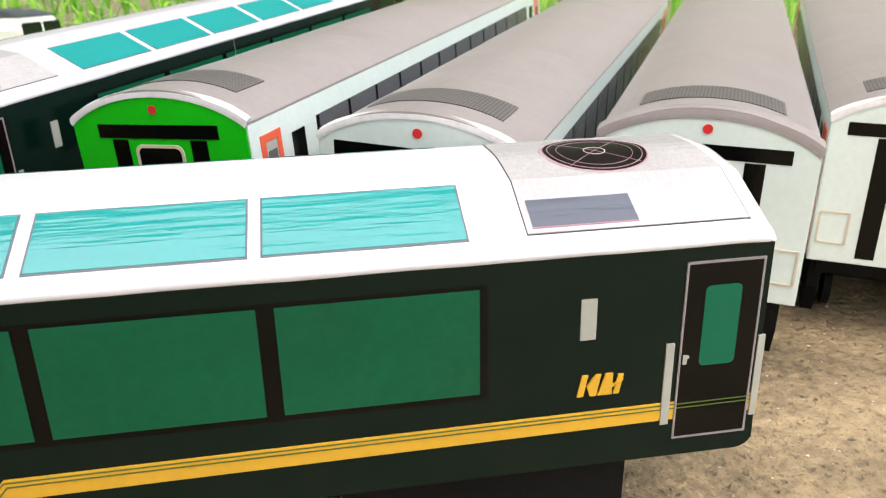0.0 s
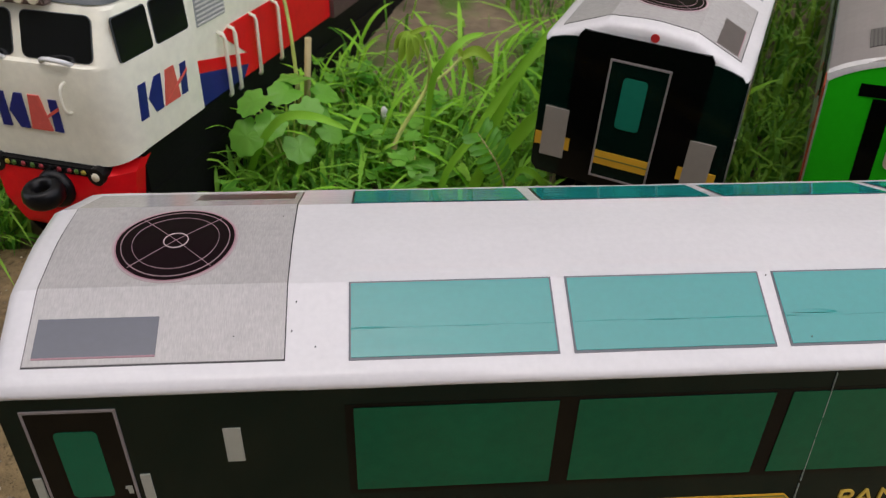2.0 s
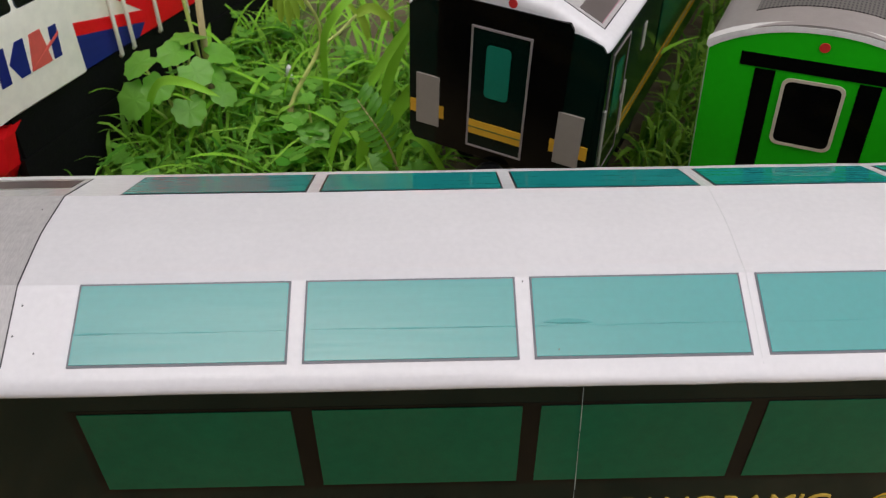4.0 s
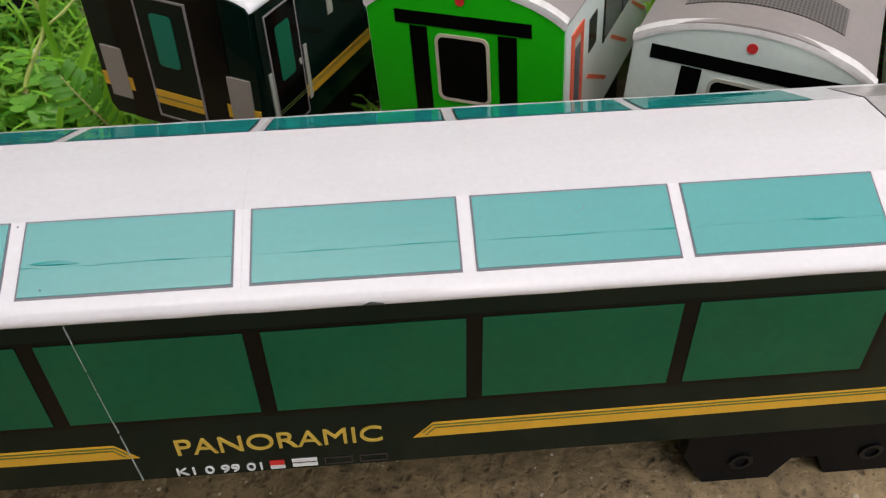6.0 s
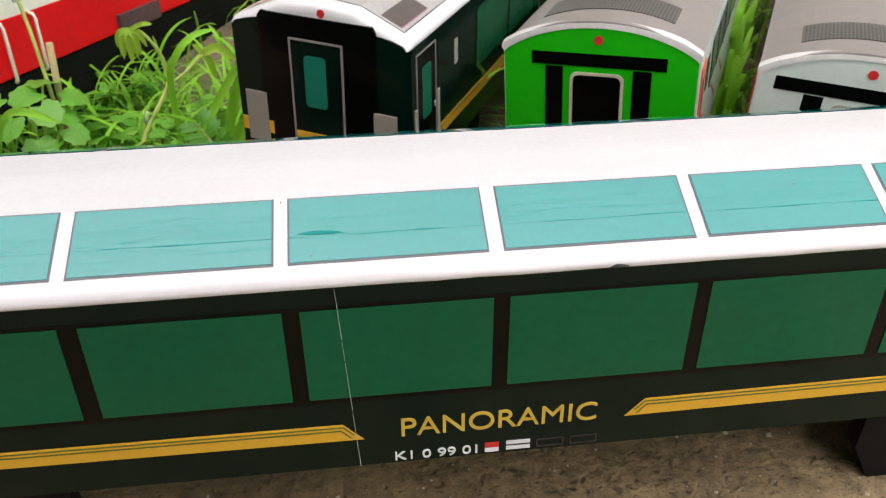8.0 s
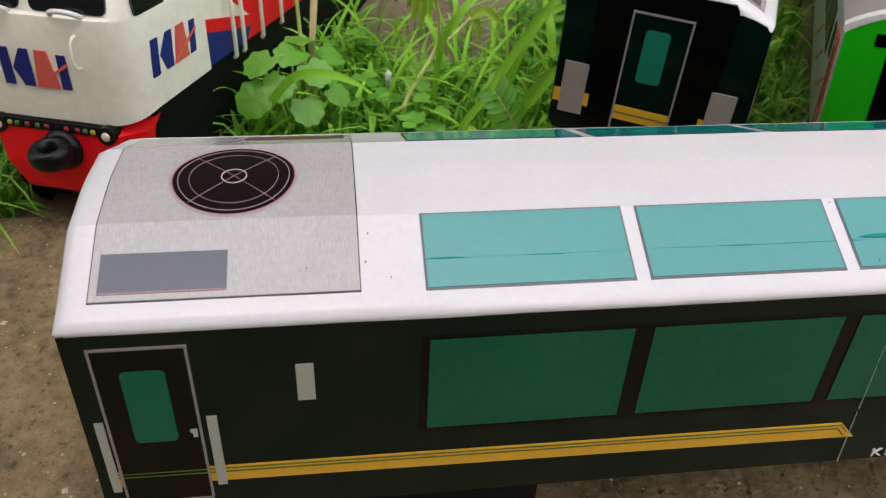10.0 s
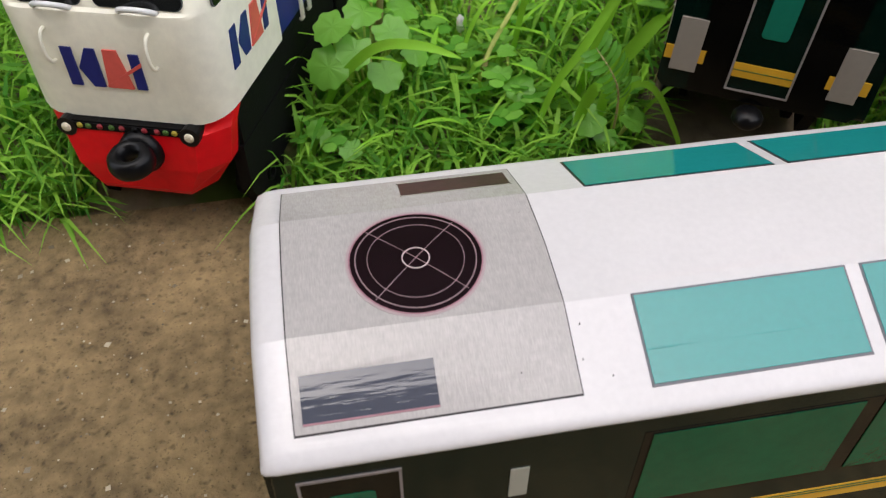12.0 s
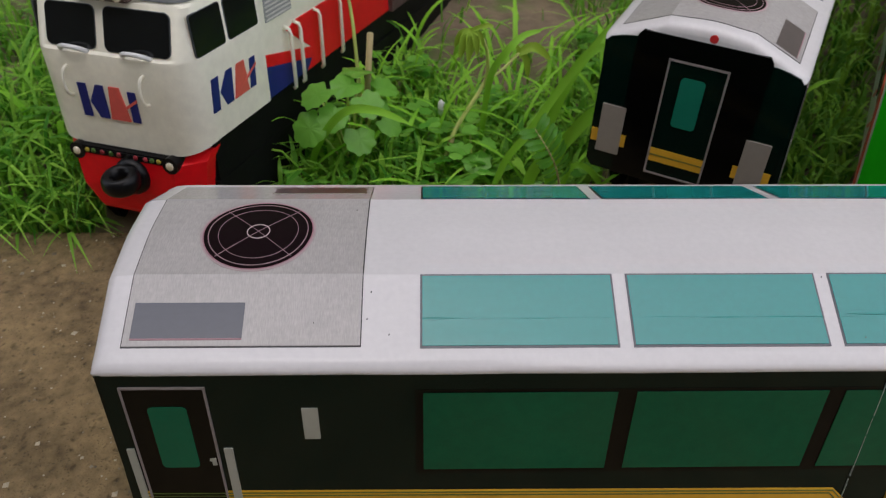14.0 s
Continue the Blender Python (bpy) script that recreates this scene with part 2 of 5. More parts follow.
def paint_right_light(m):
    """Paints in the stronger light towards +x as paler concrete, with an uneven border."""
    t = m.node_tree
    b = t.nodes["Principled BSDF"]
    co, sep, wob = t.nodes.new("ShaderNodeTexCoord"), t.nodes.new("ShaderNodeSeparateXYZ"), t.nodes.new("ShaderNodeTexNoise")
    t.links.new(co.outputs["Object"], sep.inputs["Vector"])
    t.links.new(co.outputs["Object"], wob.inputs["Vector"])
    wob.inputs["Scale"].default_value, wob.inputs["Detail"].default_value = 9, 6
    add = t.nodes.new("ShaderNodeMath")
    add.operation, add.inputs[1].default_value = "MULTIPLY_ADD", 0.5
    t.links.new(wob.outputs["Fac"], add.inputs[0])
    t.links.new(sep.outputs["X"], add.inputs[2])
    lit = t.nodes.new("ShaderNodeMapRange")
    lit.interpolation_type = "SMOOTHSTEP"
    lit.inputs["From Min"].default_value, lit.inputs["From Max"].default_value = 0.17, 0.47
    t.links.new(add.outputs[0], lit.inputs["Value"])
    lift = t.nodes.new("ShaderNodeMix")
    lift.data_type, lift.blend_type = "RGBA", "MULTIPLY"
    lift.inputs["B"].default_value = (1.16, 1.22, 1.40, 1)
    t.links.new(lit.outputs["Result"], lift.inputs["Factor"])
    t.links.new(b.inputs["Base Color"].links[0].from_socket, lift.inputs["A"])
    t.links.new(lift.outputs["Result"], b.inputs["Base Color"])
    return m


# limits of the unseen shapes that cut off the sky
BLOCK_EDGE, BLOCK_END, BACKDROP_TOP = -0.58, 0.17, 12.2
BLOCKER = mat("light_blocker", (0.34, 0.32, 0.28), 0.8, 0.1, 8, blotch=1.5)
DARK_BACKDROP = mat("unseen_backdrop_dark", (0.035, 0.06, 0.025), 0.9, 0.5, 3, blotch=0.6)
CONCRETE = paint_right_light(concrete_material())
SOIL = mat("damp_soil", (0.17, 0.13, 0.085), 0.95, 0.45, 90, 1.0, 220, blotch=7)
tree = SOIL.node_tree
moss_co, moss = tree.nodes.new("ShaderNodeTexCoord"), tree.nodes.new("ShaderNodeTexNoise")
moss.inputs["Scale"].default_value, moss.inputs["Detail"].default_value = 14, 8
tree.links.new(moss_co.outputs["Object"], moss.inputs["Vector"])
patch = tree.nodes.new("ShaderNodeMapRange")
patch.inputs["From Min"].default_value, patch.inputs["From Max"].default_value = 0.52, 0.64
tree.links.new(moss.outputs["Fac"], patch.inputs["Value"])
moss_mix = tree.nodes.new("ShaderNodeMix")
moss_mix.data_type = "RGBA"
moss_mix.inputs["B"].default_value = (0.075, 0.13, 0.022, 1)
soil_bsdf = tree.nodes["Principled BSDF"]
tree.links.new(soil_bsdf.inputs["Base Color"].links[0].from_socket, moss_mix.inputs["A"])
tree.links.new(patch.outputs["Result"], moss_mix.inputs["Factor"])
tree.links.new(moss_mix.outputs["Result"], soil_bsdf.inputs["Base Color"])


def leaf_material(name, color, tip, rough=0.45, spec=0.25):
    """Leaves: green that differs from leaf to leaf, thin enough to let light through."""
    m = bpy.data.materials.new(name)
    m.use_nodes = True
    t = m.node_tree
    b = t.nodes["Principled BSDF"]
    geo = t.nodes.new("ShaderNodeNewGeometry")
    mix = t.nodes.new("ShaderNodeMix")
    mix.data_type = "RGBA"
    mix.inputs["A"].default_value, mix.inputs["B"].default_value = (*color, 1), (*tip, 1)
    t.links.new(geo.outputs["Random Per Island"], mix.inputs["Factor"])
    t.links.new(mix.outputs["Result"], b.inputs["Base Color"])
    b.inputs["Roughness"].default_value, b.inputs["Specular IOR Level"].default_value = rough, spec
    tr = t.nodes.new("ShaderNodeBsdfTranslucent")
    t.links.new(mix.outputs["Result"], tr.inputs["Color"])
    sh = t.nodes.new("ShaderNodeMixShader")
    sh.inputs["Fac"].default_value = 0.4
    t.links.new(b.outputs["BSDF"], sh.inputs[1])
    t.links.new(tr.outputs["BSDF"], sh.inputs[2])
    t.links.new(sh.outputs["Shader"], t.nodes["Material Output"].inputs["Surface"])
    return m


GRASS = leaf_material("grass_blade", (0.068, 0.27, 0.024), (0.36, 0.68, 0.085))
CLOVER = leaf_material("round_leaf", (0.08, 0.33, 0.028), (0.25, 0.58, 0.085), 0.32, 0.45)
STALK = mat("pale_stalk", (0.60, 0.68, 0.20), 0.6, 0.3, 120, blotch=40)
BUD = leaf_material("yellow_green_bud", (0.30, 0.52, 0.05), (0.48, 0.62, 0.08))
BROAD = leaf_material("broad_leaf", (0.25, 0.62, 0.035), (0.42, 0.80, 0.10))
DRYGRASS = mat("dry_stem", (0.50, 0.40, 0.20), 0.7, 0.2, 120)


# ---- building helpers ----
def part(name, bm, material, parent=None, label="", smooth=False):
    me = bpy.data.meshes.new(name)
    bmesh.ops.recalc_face_normals(bm, faces=bm.faces)
    if smooth == "angle":
        for e in bm.edges:
            e.smooth = len(e.link_faces) == 2 and e.calc_face_angle() < radians(32)
        smooth = True
    bm.to_mesh(me)
    bm.free()
    me.materials.append(material)
    if smooth is True:
        for p in me.polygons:
            p.use_smooth = True
    ob = new(name, me)
    ob.parent = parent
    return tagged(ob, label)


class Face:
    """A flat side of a thing: o its origin, u to the right, v up as one looks at it; n points out."""

    def __init__(self, o, u, v):
        self.o, self.u, self.v = Vector(o), Vector(u).normalized(), Vector(v).normalized()
        self.n = self.u.cross(self.v)

    def at(self, a, b, c=0.0):
        return self.o + self.u * a + self.v * b + self.n * c


def rect(a0, a1, b0, b1):
    return [(a0, b0), (a1, b0), (a1, b1), (a0, b1)]


def rounded(a0, a1, b0, b1, r, k=4):
    pts = []
    for ca, cb, s in ((a1 - r, b0 + r, -90), (a1 - r, b1 - r, 0), (a0 + r, b1 - r, 90), (a0 + r, b0 + r, 180)):
        for i in range(k + 1):
            g = radians(s + 90 * i / k)
            pts.append((ca + r * math.cos(g), cb + r * math.sin(g)))
    return pts


def circle(a, b, r, k=24):
    return [(a + r * math.cos(2 * math.pi * i / k), b + r * math.sin(2 * math.pi * i / k)) for i in range(k)]


def prism(bm, face, pts, c0, c1):
    lo = [bm.verts.new(face.at(a, b, c0)) for a, b in pts]
    hi = [bm.verts.new(face.at(a, b, c1)) for a, b in pts]
    bm.faces.new(hi)
    bm.faces.new(lo[::-1])
    for i in range(len(pts)):
        j = (i + 1) % len(pts)
        bm.faces.new((lo[i], lo[j], hi[j], hi[i]))


def frame_ring(bm, face, outer, inner, c0, c1):
    n = len(outer)
    o0, o1 = [[bm.verts.new(face.at(a, b, c)) for a, b in outer] for c in (c0, c1)]
    i0, i1 = [[bm.verts.new(face.at(a, b, c)) for a, b in inner] for c in (c0, c1)]
    for i in range(n):
        j = (i + 1) % n
        bm.faces.new((o1[i], o1[j], i1[j], i1[i]))
        bm.faces.new((o0[j], o0[i], i0[i], i0[j]))
        bm.faces.new((o0[i], o0[j], o1[j], o1[i]))
        bm.faces.new((i0[j], i0[i], i1[i], i1[j]))


def plate(name, face, pts, material, parent, proud=0.0003, label="", back=-0.0004):
    bm = bmesh.new()
    prism(bm, face, pts, back, proud)
    return part(name, bm, material, parent, label)


def ring(name, face, outer, inner, material, parent, proud=0.0004, label=""):
    bm = bmesh.new()
    frame_ring(bm, face, outer, inner, -0.0003, proud)
    return part(name, bm, material, parent, label)


def box(bm, x0, x1, y0, y1, z0, z1, bevel=0.0):
    made = bmesh.ops.create_cube(bm, size=1)["verts"]
    for v in made:
        v.co = Vector((x0 + (v.co.x + 0.5) * (x1 - x0), y0 + (v.co.y + 0.5) * (y1 - y0), z0 + (v.co.z + 0.5) * (z1 - z0)))
    if bevel:
        es = {e for v in made for e in v.link_edges}
        bmesh.ops.bevel(bm, geom=list(es), offset=bevel, segments=2, affect="EDGES")


def loft(bm, sections, caps=True):
    rows = [[bm.verts.new(p) for p in s] for s in sections]
    for a, b in zip(rows, rows[1:]):
        for i in range(len(a)):
            j = (i + 1) % len(a)
            bm.faces.new((a[i], a[j], b[j], b[i]))
    if caps:
        bm.faces.new(rows[0][::-1])
        bm.faces.new(rows[-1])


def tube(bm, pts, radii, k=6):
    pts = [Vector(p) for p in pts]
    rows = []
    for i, p in enumerate(pts):
        d = (pts[min(i + 1, len(pts) - 1)] - pts[max(i - 1, 0)]).normalized()
        s = d.cross(Vector((0.31, 0.17, 0.93))).normalized()
        w = d.cross(s)
        r = radii[i] if isinstance(radii, (list, tuple)) else radii
        rows.append([p + (s * math.cos(g) + w * math.sin(g)) * r for g in [2 * math.pi * q / k for q in range(k)]])
    loft(bm, rows)


def sheet(name, grid, material, parent, thick=0.0005, label=""):
    """A thin curved sheet through rows of points."""
    bm = bmesh.new()
    top = [[bm.verts.new(p) for p in row] for row in grid]
    bot = [[bm.verts.new(Vector(p) - Vector((0, 0, thick))) for p in row] for row in grid]
    R, C = len(grid), len(grid[0])
    for i in range(R - 1):
        for j in range(C - 1):
            bm.faces.new((top[i][j], top[i + 1][j], top[i + 1][j + 1], top[i][j + 1]))
            bm.faces.new((bot[i][j], bot[i][j + 1], bot[i + 1][j + 1], bot[i + 1][j]))
    for i in range(R - 1):
        for j in (0, C - 1):
            bm.faces.new((top[i][j], top[i + 1][j], bot[i + 1][j], bot[i][j]))
    for j in range(C - 1):
        for i in (0, R - 1):
            bm.faces.new((top[i][j], top[i][j + 1], bot[i][j + 1], bot[i][j]))
    return part(name, bm, material, parent, label)


def lettering(name, face, words, a0, a1, b0, b1, material, parent, label="", bold=0.0):
    """Words of the built-in font, fitted to a0..a1 and b0..b1 of a face."""
    cu = bpy.data.curves.new(name, "FONT")
    cu.body, cu.extrude, cu.offset = words, 0.01, bold
    tmp = new(name, cu)
    bpy.context.view_layer.update()
    me = bpy.data.meshes.new_from_object(tmp.evaluated_get(bpy.context.evaluated_depsgraph_get()))
    bpy.data.objects.remove(tmp)
    xs, ys = [v.co.x for v in me.vertices], [v.co.y for v in me.vertices]
    for v in me.vertices:
        a = a0 + (v.co.x - min(xs)) / (max(xs) - min(xs)) * (a1 - a0)
        b = b0 + (v.co.y - min(ys)) / (max(ys) - min(ys)) * (b1 - b0)
        v.co = face.at(a, b, 0.0002 + v.co.z * 0.03)
    me.materials.clear()
    me.materials.append(material)
    ob = new(name, me)
    ob.parent = parent
    return tagged(ob, label)


def emblem(face, a0, a1, b0, b1, mats, parent, proud=0.0006, lean=0.10):
    """A maker's mark as plain shapes: a bar, a wedge, a tapered block, a short bar and a rising stroke."""
    w, h = a1 - a0, b1 - b0

    def shape(name, pts, m, up=0.0):
        bm = bmesh.new()
        prism(bm, face, [(a0 + (p + lean * (q - 0.5)) * w, b0 + q * h) for p, q in pts], -0.0002, proud + up)
        part(name, bm, m, parent)

    shape("emblem_bar", [(0.03, 0.0), (0.17, 0.0), (0.17, 1.0), (0.03, 1.0)], mats[0])
    shape("emblem_wedge", [(0.20, 0.48), (0.32, 0.0), (0.46, 0.0), (0.46, 1.0), (0.34, 1.0)], mats[0], 0.0001)
    shape("emblem_block", [(0.50, 0.0), (0.82, 0.0), (0.73, 1.0), (0.56, 1.0)], mats[1], 0.0001)
    shape("emblem_bar", [(0.860, 0.0), (0.985, 0.0), (0.985, 0.92), (0.860, 0.92)], mats[2])
    shape("emblem_stroke", [(0.485, 0.04), (0.530, 0.04), (0.990, 0.62), (0.990, 0.72)], mats[1], 0.0003)


def thing(name, label, category, group=""):
    return tagged(new(name), label, category, group)


def bogie(parent, x, half, half_width, top, low=0.0):
    """A black truck: two side frames with pads at the axles, a bolster and wheels."""
    b = new("bogie")
    b.parent = parent
    for side in (-1, 1):
        f = Face((x, side * half_width, 0), (-side, 0, 0), (0, 0, 1)) if side > 0 else Face((x, side * half_width, 0), (1, 0, 0), (0, 0, 1))
        pts = [(-half, top), (-half, low + 0.018), (-half + 0.010, low), (-half + 0.036, low), (-half + 0.042, low + 0.012), (half - 0.042, low + 0.012),
               (half - 0.036, low), (half - 0.010, low), (half, low + 0.018), (half, top)]
        bm = bmesh.new()
        prism(bm, f, pts, -0.006, 0.0)
        part("side_frame", bm, UNDER, b)
        for sgn in (-1, 1):
            ax = sgn * (half - 0.022)
            bm = bmesh.new()
            frame_ring(bm, f, circle(ax, low + 0.0135, 0.0045, 16), circle(ax, low + 0.0135, 0.0028, 16), -0.001, 0.0012)
            part("axle_cap", bm, CHROME, b)
    for sgn in (-1, 1):
        for side in (-1, 1):
            f = Face((x + sgn * (half - 0.022), side * (half_width - 0.012), low + 0.0125), (1, 0, 0), (0, 0, 1))
            bm = bmesh.new()
            prism(bm, f, circle(0, 0, 0.0120, 20), -0.002, 0.002)
            part("wheel", bm, UNDER, b)
    bm = bmesh.new()
    box(bm, x - 0.02, x + 0.02, -half_width + 0.006, half_width - 0.006, low + 0.014, top, 0.001)
    part("bolster", bm, UNDER, b)
    return b


# ---- ground ----
def rise(x, y):
    """Height of the soil: a low bank behind the slab, flat further off."""
    t = min(1.0, max(0.0, (y - 0.21) / 0.06))
    w = 0.017 - 0.010 * min(1.0, max(0.0, (x - 0.02) / 0.15))
    return -0.010 + w * t * t * (3 - 2 * t) + 0.004 * noise.noise((x * 9, y * 9, 7)) * t


bm = bmesh.new()
xs = [-60, -20, -8, -4, -2] + [-1.0 + 0.04 * i for i in range(56)] + [2, 4, 8, 20, 60]
ys = [-60, -20, -8, -2, 0.0, 0.15] + [0.19 + 0.02 * i for i in range(12)] + [0.46 + 0.06 * i for i in range(16)] + [2, 4, 8, 20, 60]
vs = [[bm.verts.new((x, y, rise(x, y))) for x in xs] for y in ys]
for i in range(len(ys) - 1):
    for j in range(len(xs) - 1):
        bm.faces.new((vs[i][j], vs[i][j + 1], vs[i + 1][j + 1], vs[i + 1][j]))
tagged(part("ground", bm, SOIL, smooth=True), "damp brown soil under grass", "ground", kind="structure")

# paving slab with a worn back edge
rng = random.Random(4)
bm = bmesh.new()
n = 90
edge = [(-3 + 6 * i / n, 0.222 + 0.010 * noise.noise((i * 0.35, 0, 0)) + rng.uniform(-0.003, 0.003)) for i in range(n + 1)]
pts = [(-3, -3)] + [(3, -3)] + edge[::-1]
prism(bm, Face((0, 0, 0), (1, 0, 0), (0, 1, 0)), pts, -0.06, 0.0)
tagged(part("pavement", bm, CONCRETE), "weathered grey-brown concrete with pits and grit", "concrete floor", kind="structure")

# unseen wall and roof slab behind the walker, added to block and bounce light
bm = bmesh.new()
box(bm, -6, BLOCK_END, -1.55, -1.4, 0.0, 2.5)
tagged(part("unseen_wall", bm, BLOCKER), "plain unseen wall behind the paving, added to block and bounce light", "wall", kind="structure")
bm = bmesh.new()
box(bm, -6, BLOCK_END, -1.55, BLOCK_EDGE, 2.5, 2.6)
tagged(part("ceiling", bm, BLOCKER), "plain unseen roof slab over the paving, added to block sky light", "ceiling", kind="structure")
# unseen backdrop like tall trees opposite, added to darken low sky and reflections
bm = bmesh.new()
box(bm, -14, 14, 5.0, 5.2, -0.02, BACKDROP_TOP)
tagged(part("backdrop", bm, DARK_BACKDROP), "unseen dark green tree backdrop, added to darken roof reflections", "trees", kind="structure")

# unseen cable, added only to draw a dark line in the roof's reflection
bm = bmesh.new()
tube(bm, [(-6 + i, 0.50 + 0.02 * math.sin(i), 2.62 - 0.12 * math.sin(math.pi * i / 12)) for i in range(13)], 0.006, 8)
tagged(part("cable", bm, UNDER), "thin black unseen cable overhead, added for a dark line in roof reflections", "cable", kind="structure")

# ---- panoramic coach ----
# heights are over a line 10 mm above the wheels' feet; the sides lean back a little
HALF, LEFT_END, RIGHT_END = 0.2765, -0.2780, 0.2758
HW, SILL, EAVE, LEAN = 0.047, 0.035, 0.1064, 0.0402
ROOFLINE = [(0.0, 0.12238), (0.0040, 0.12226), (0.0198, 0.1209), (0.0418, 0.1113), (0.0438, 0.1106), (0.0454, 0.1099), (0.0465, 0.1091), (0.0472, 0.1082), (0.0474, 0.1073), (0.0472, 0.1065), (0.0466, 0.1060)]


def zroof(y):
    a = abs(y)
    for (y0, z0), (y1, z1) in zip(ROOFLINE, ROOFLINE[1:]):
        if a <= y1 and y1 > y0:
            return z0 + (z1 - z0) * (a - y0) / (y1 - y0)
    return ROOFLINE[-1][1]


def roof_strip(name, x0, x1, y0, y1, material, parent, off=0.0003, label=""):
    cuts = sorted({y0, y1} | {c for c in (-0.0418, -0.0198, -0.0040, 0.0, 0.0040, 0.0198, 0.0418) if y0 < c < y1})
    return sheet(name, [[(x0, y, zroof(y) + off), (x1, y, zroof(y) + off)] for y in cuts], material, parent, label=label)


def roof_ring(name, cx, cy, r0, r1, material, parent, off, k=48, label=""):
    grid = []
    for i in range(k + 1):
        g = 2 * math.pi * i / k
        grid.append([(cx + r * math.cos(g), cy + r * math.sin(g), zroof(cy + r * math.sin(g)) + off) for r in np.linspace(r0, r1, 9 if r1 - r0 > 0.01 else 3)])
    return sheet(name, grid, material, parent, 0.0004, label)


SIDE_PANES = [(-0.1832, -0.1261), (-0.1204, -0.0636), (-0.0585, -0.0015), (0.0035, 0.0611), (0.0659, 0.1236), (0.1286, 0.1855)]
ROOF_PANES = [(-0.1840, -0.1262), (-0.1222, -0.0646), (-0.0606, -0.0022), (0.0022, 0.0608), (0.0646, 0.1227), (0.1261, 0.1838)]


def coach_side(root, face, lettered):
    """One printed side: band, six windows, doors, stripes and lettering. face: origin under the middle, at ground level."""
    plate("window_band", face, rect(-0.1855, 0.1880, 0.0632, 0.1003), BLACKPRINT, root, 0.0001, "near-black band round the windows")
    for a0, a1 in SIDE_PANES:
        w = plate("window", face, rect(a0 - 0.0003, a1 + 0.0003, 0.0649, 0.0993), BLACKPRINT, root, 0.0002)
        plate("pane", face, rect(a0, a1, 0.0652, 0.0990), PANEGREEN, w, 0.0004, "green tinted pane")
    for s in (-1, 1):
        e = 0.0013 if s < 0 else 0.0
        pts = lambda q: [(s * a + e, b) for a, b in q][::s]
        plate("stripe", face, pts([(0.0440, 0.0468), (0.2764 - e - 0.0007, 0.0490), (0.2764 - e - 0.0007, 0.0553), (0.0505, 0.0538)]), YELLOW, root, 0.0002, "amber waist stripe")
        for b, o in ((0.0527, 0.0), (0.0541, 0.0008)):
            plate("pinstripe", face, pts([(0.0512 - o, b - 0.0016), (0.2756, b), (0.2756, b + 0.0004), (0.0510 - o, b - 0.0012)]), PINGREEN, root, 0.0004, "thin dark green line")
            plate("pinstripe", face, pts([(0.0478 - o, b - 0.0049), (0.0483 - o, b - 0.0049), (0.0512 - o, b - 0.0016), (0.0510 - o, b - 0.0012)]), PINGREEN, root, 0.0004, "thin dark green line")
        d = ring("door", face, pts(rect(0.2474, 0.2722, 0.0415, 0.1020)), pts(rect(0.2481, 0.2715, 0.0422, 0.1013)), DOORLINE, root, 0.0005, "black door with a mauve outline")
        plate("door_leaf", face, pts(rect(0.2480, 0.2716, 0.0420, 0.1014)), BLACKPRINT, d, 0.0003)
        plate("door_window", face, pts(rounded(0.2540, 0.2655, 0.0672, 0.0940, 0.0016)), DOORPANE, d, 0.0005, "teal pane with round corners")
        plate("handle", face, pts([(0.2487, 0.0682), (0.2500, 0.0682), (0.2500, 0.0700), (0.2507, 0.0703), (0.2505, 0.0712), (0.2487, 0.0714)]), RAILGREY, d, 0.0006, "small white handle")
        for a0, a1 in ((0.2430, 0.2457), (0.2729, 0.2752)):
            plate("grab_rail", face, pts(rect(a0, a1, 0.0473, 0.0757)), RAILGREY, root, 0.0006, "pale grey grab rail")
        plate("destination_plate", face, pts(rect(0.2157, 0.2205, 0.0798, 0.0930)), RAILGREY, root, 0.0004, "pale blank plate")
    for b0, b1, w in ((0.0352, 0.0470, 0.00024), (0.0478, 0.0585, 0.00016), (0.0600, 0.0790, 0.00022), (0.0800, 0.0870, 0.00012), (0.0882, 0.1060, 0.00020)):
        p0, p1 = -0.0446 - 0.0476 * (b0 - 0.0352), -0.0446 - 0.0476 * (b1 - 0.0352)
        plate("seam", face, [(p0, b0), (p0 + w, b0), (p1 + w * 0.6, b1), (p1, b1)], SEAM, root, 0.00055, "pale broken line where two paper sheets meet")
    emblem(face, 0.2157, 0.2296, 0.0606, 0.0678, (YELLOW, YELLOW, YELLOW), root)
    if lettered:
        lettering("lettering", face, "PANORAMIC", -0.0306, 0.0342, 0.0467, 0.0543, GOLD, root, "gold capital letters")
        lettering("lettering", face, "K1 0 99 01", -0.0330, -0.0056, 0.0362, 0.0398, FLAGWHITE, root, "small white class letters")
        plate("flag", face, rect(-0.0030, 0.0017, 0.0381, 0.0402), RED, root, 0.0004, "red half of a small flag")
        plate("flag", face, rect(-0.0030, 0.0017, 0.0361, 0.0381), FLAGWHITE, root, 0.0004, "white half of a small flag")
        for b in (0.0364, 0.0388):
            plate("writing_bar", face, rect(0.0042, 0.0123, b, b + 0.0014), FLAGWHITE, root, 0.0004, "small white bar")
        for a in (0.0146, 0.0261):
            ring("label_box", face, rect(a, a + 0.0092, 0.0363, 0.0398), rect(a + 0.0004, a + 0.0088, 0.0367, 0.0394), FAINTBOX, root, 0.0003, "faint outlined box")


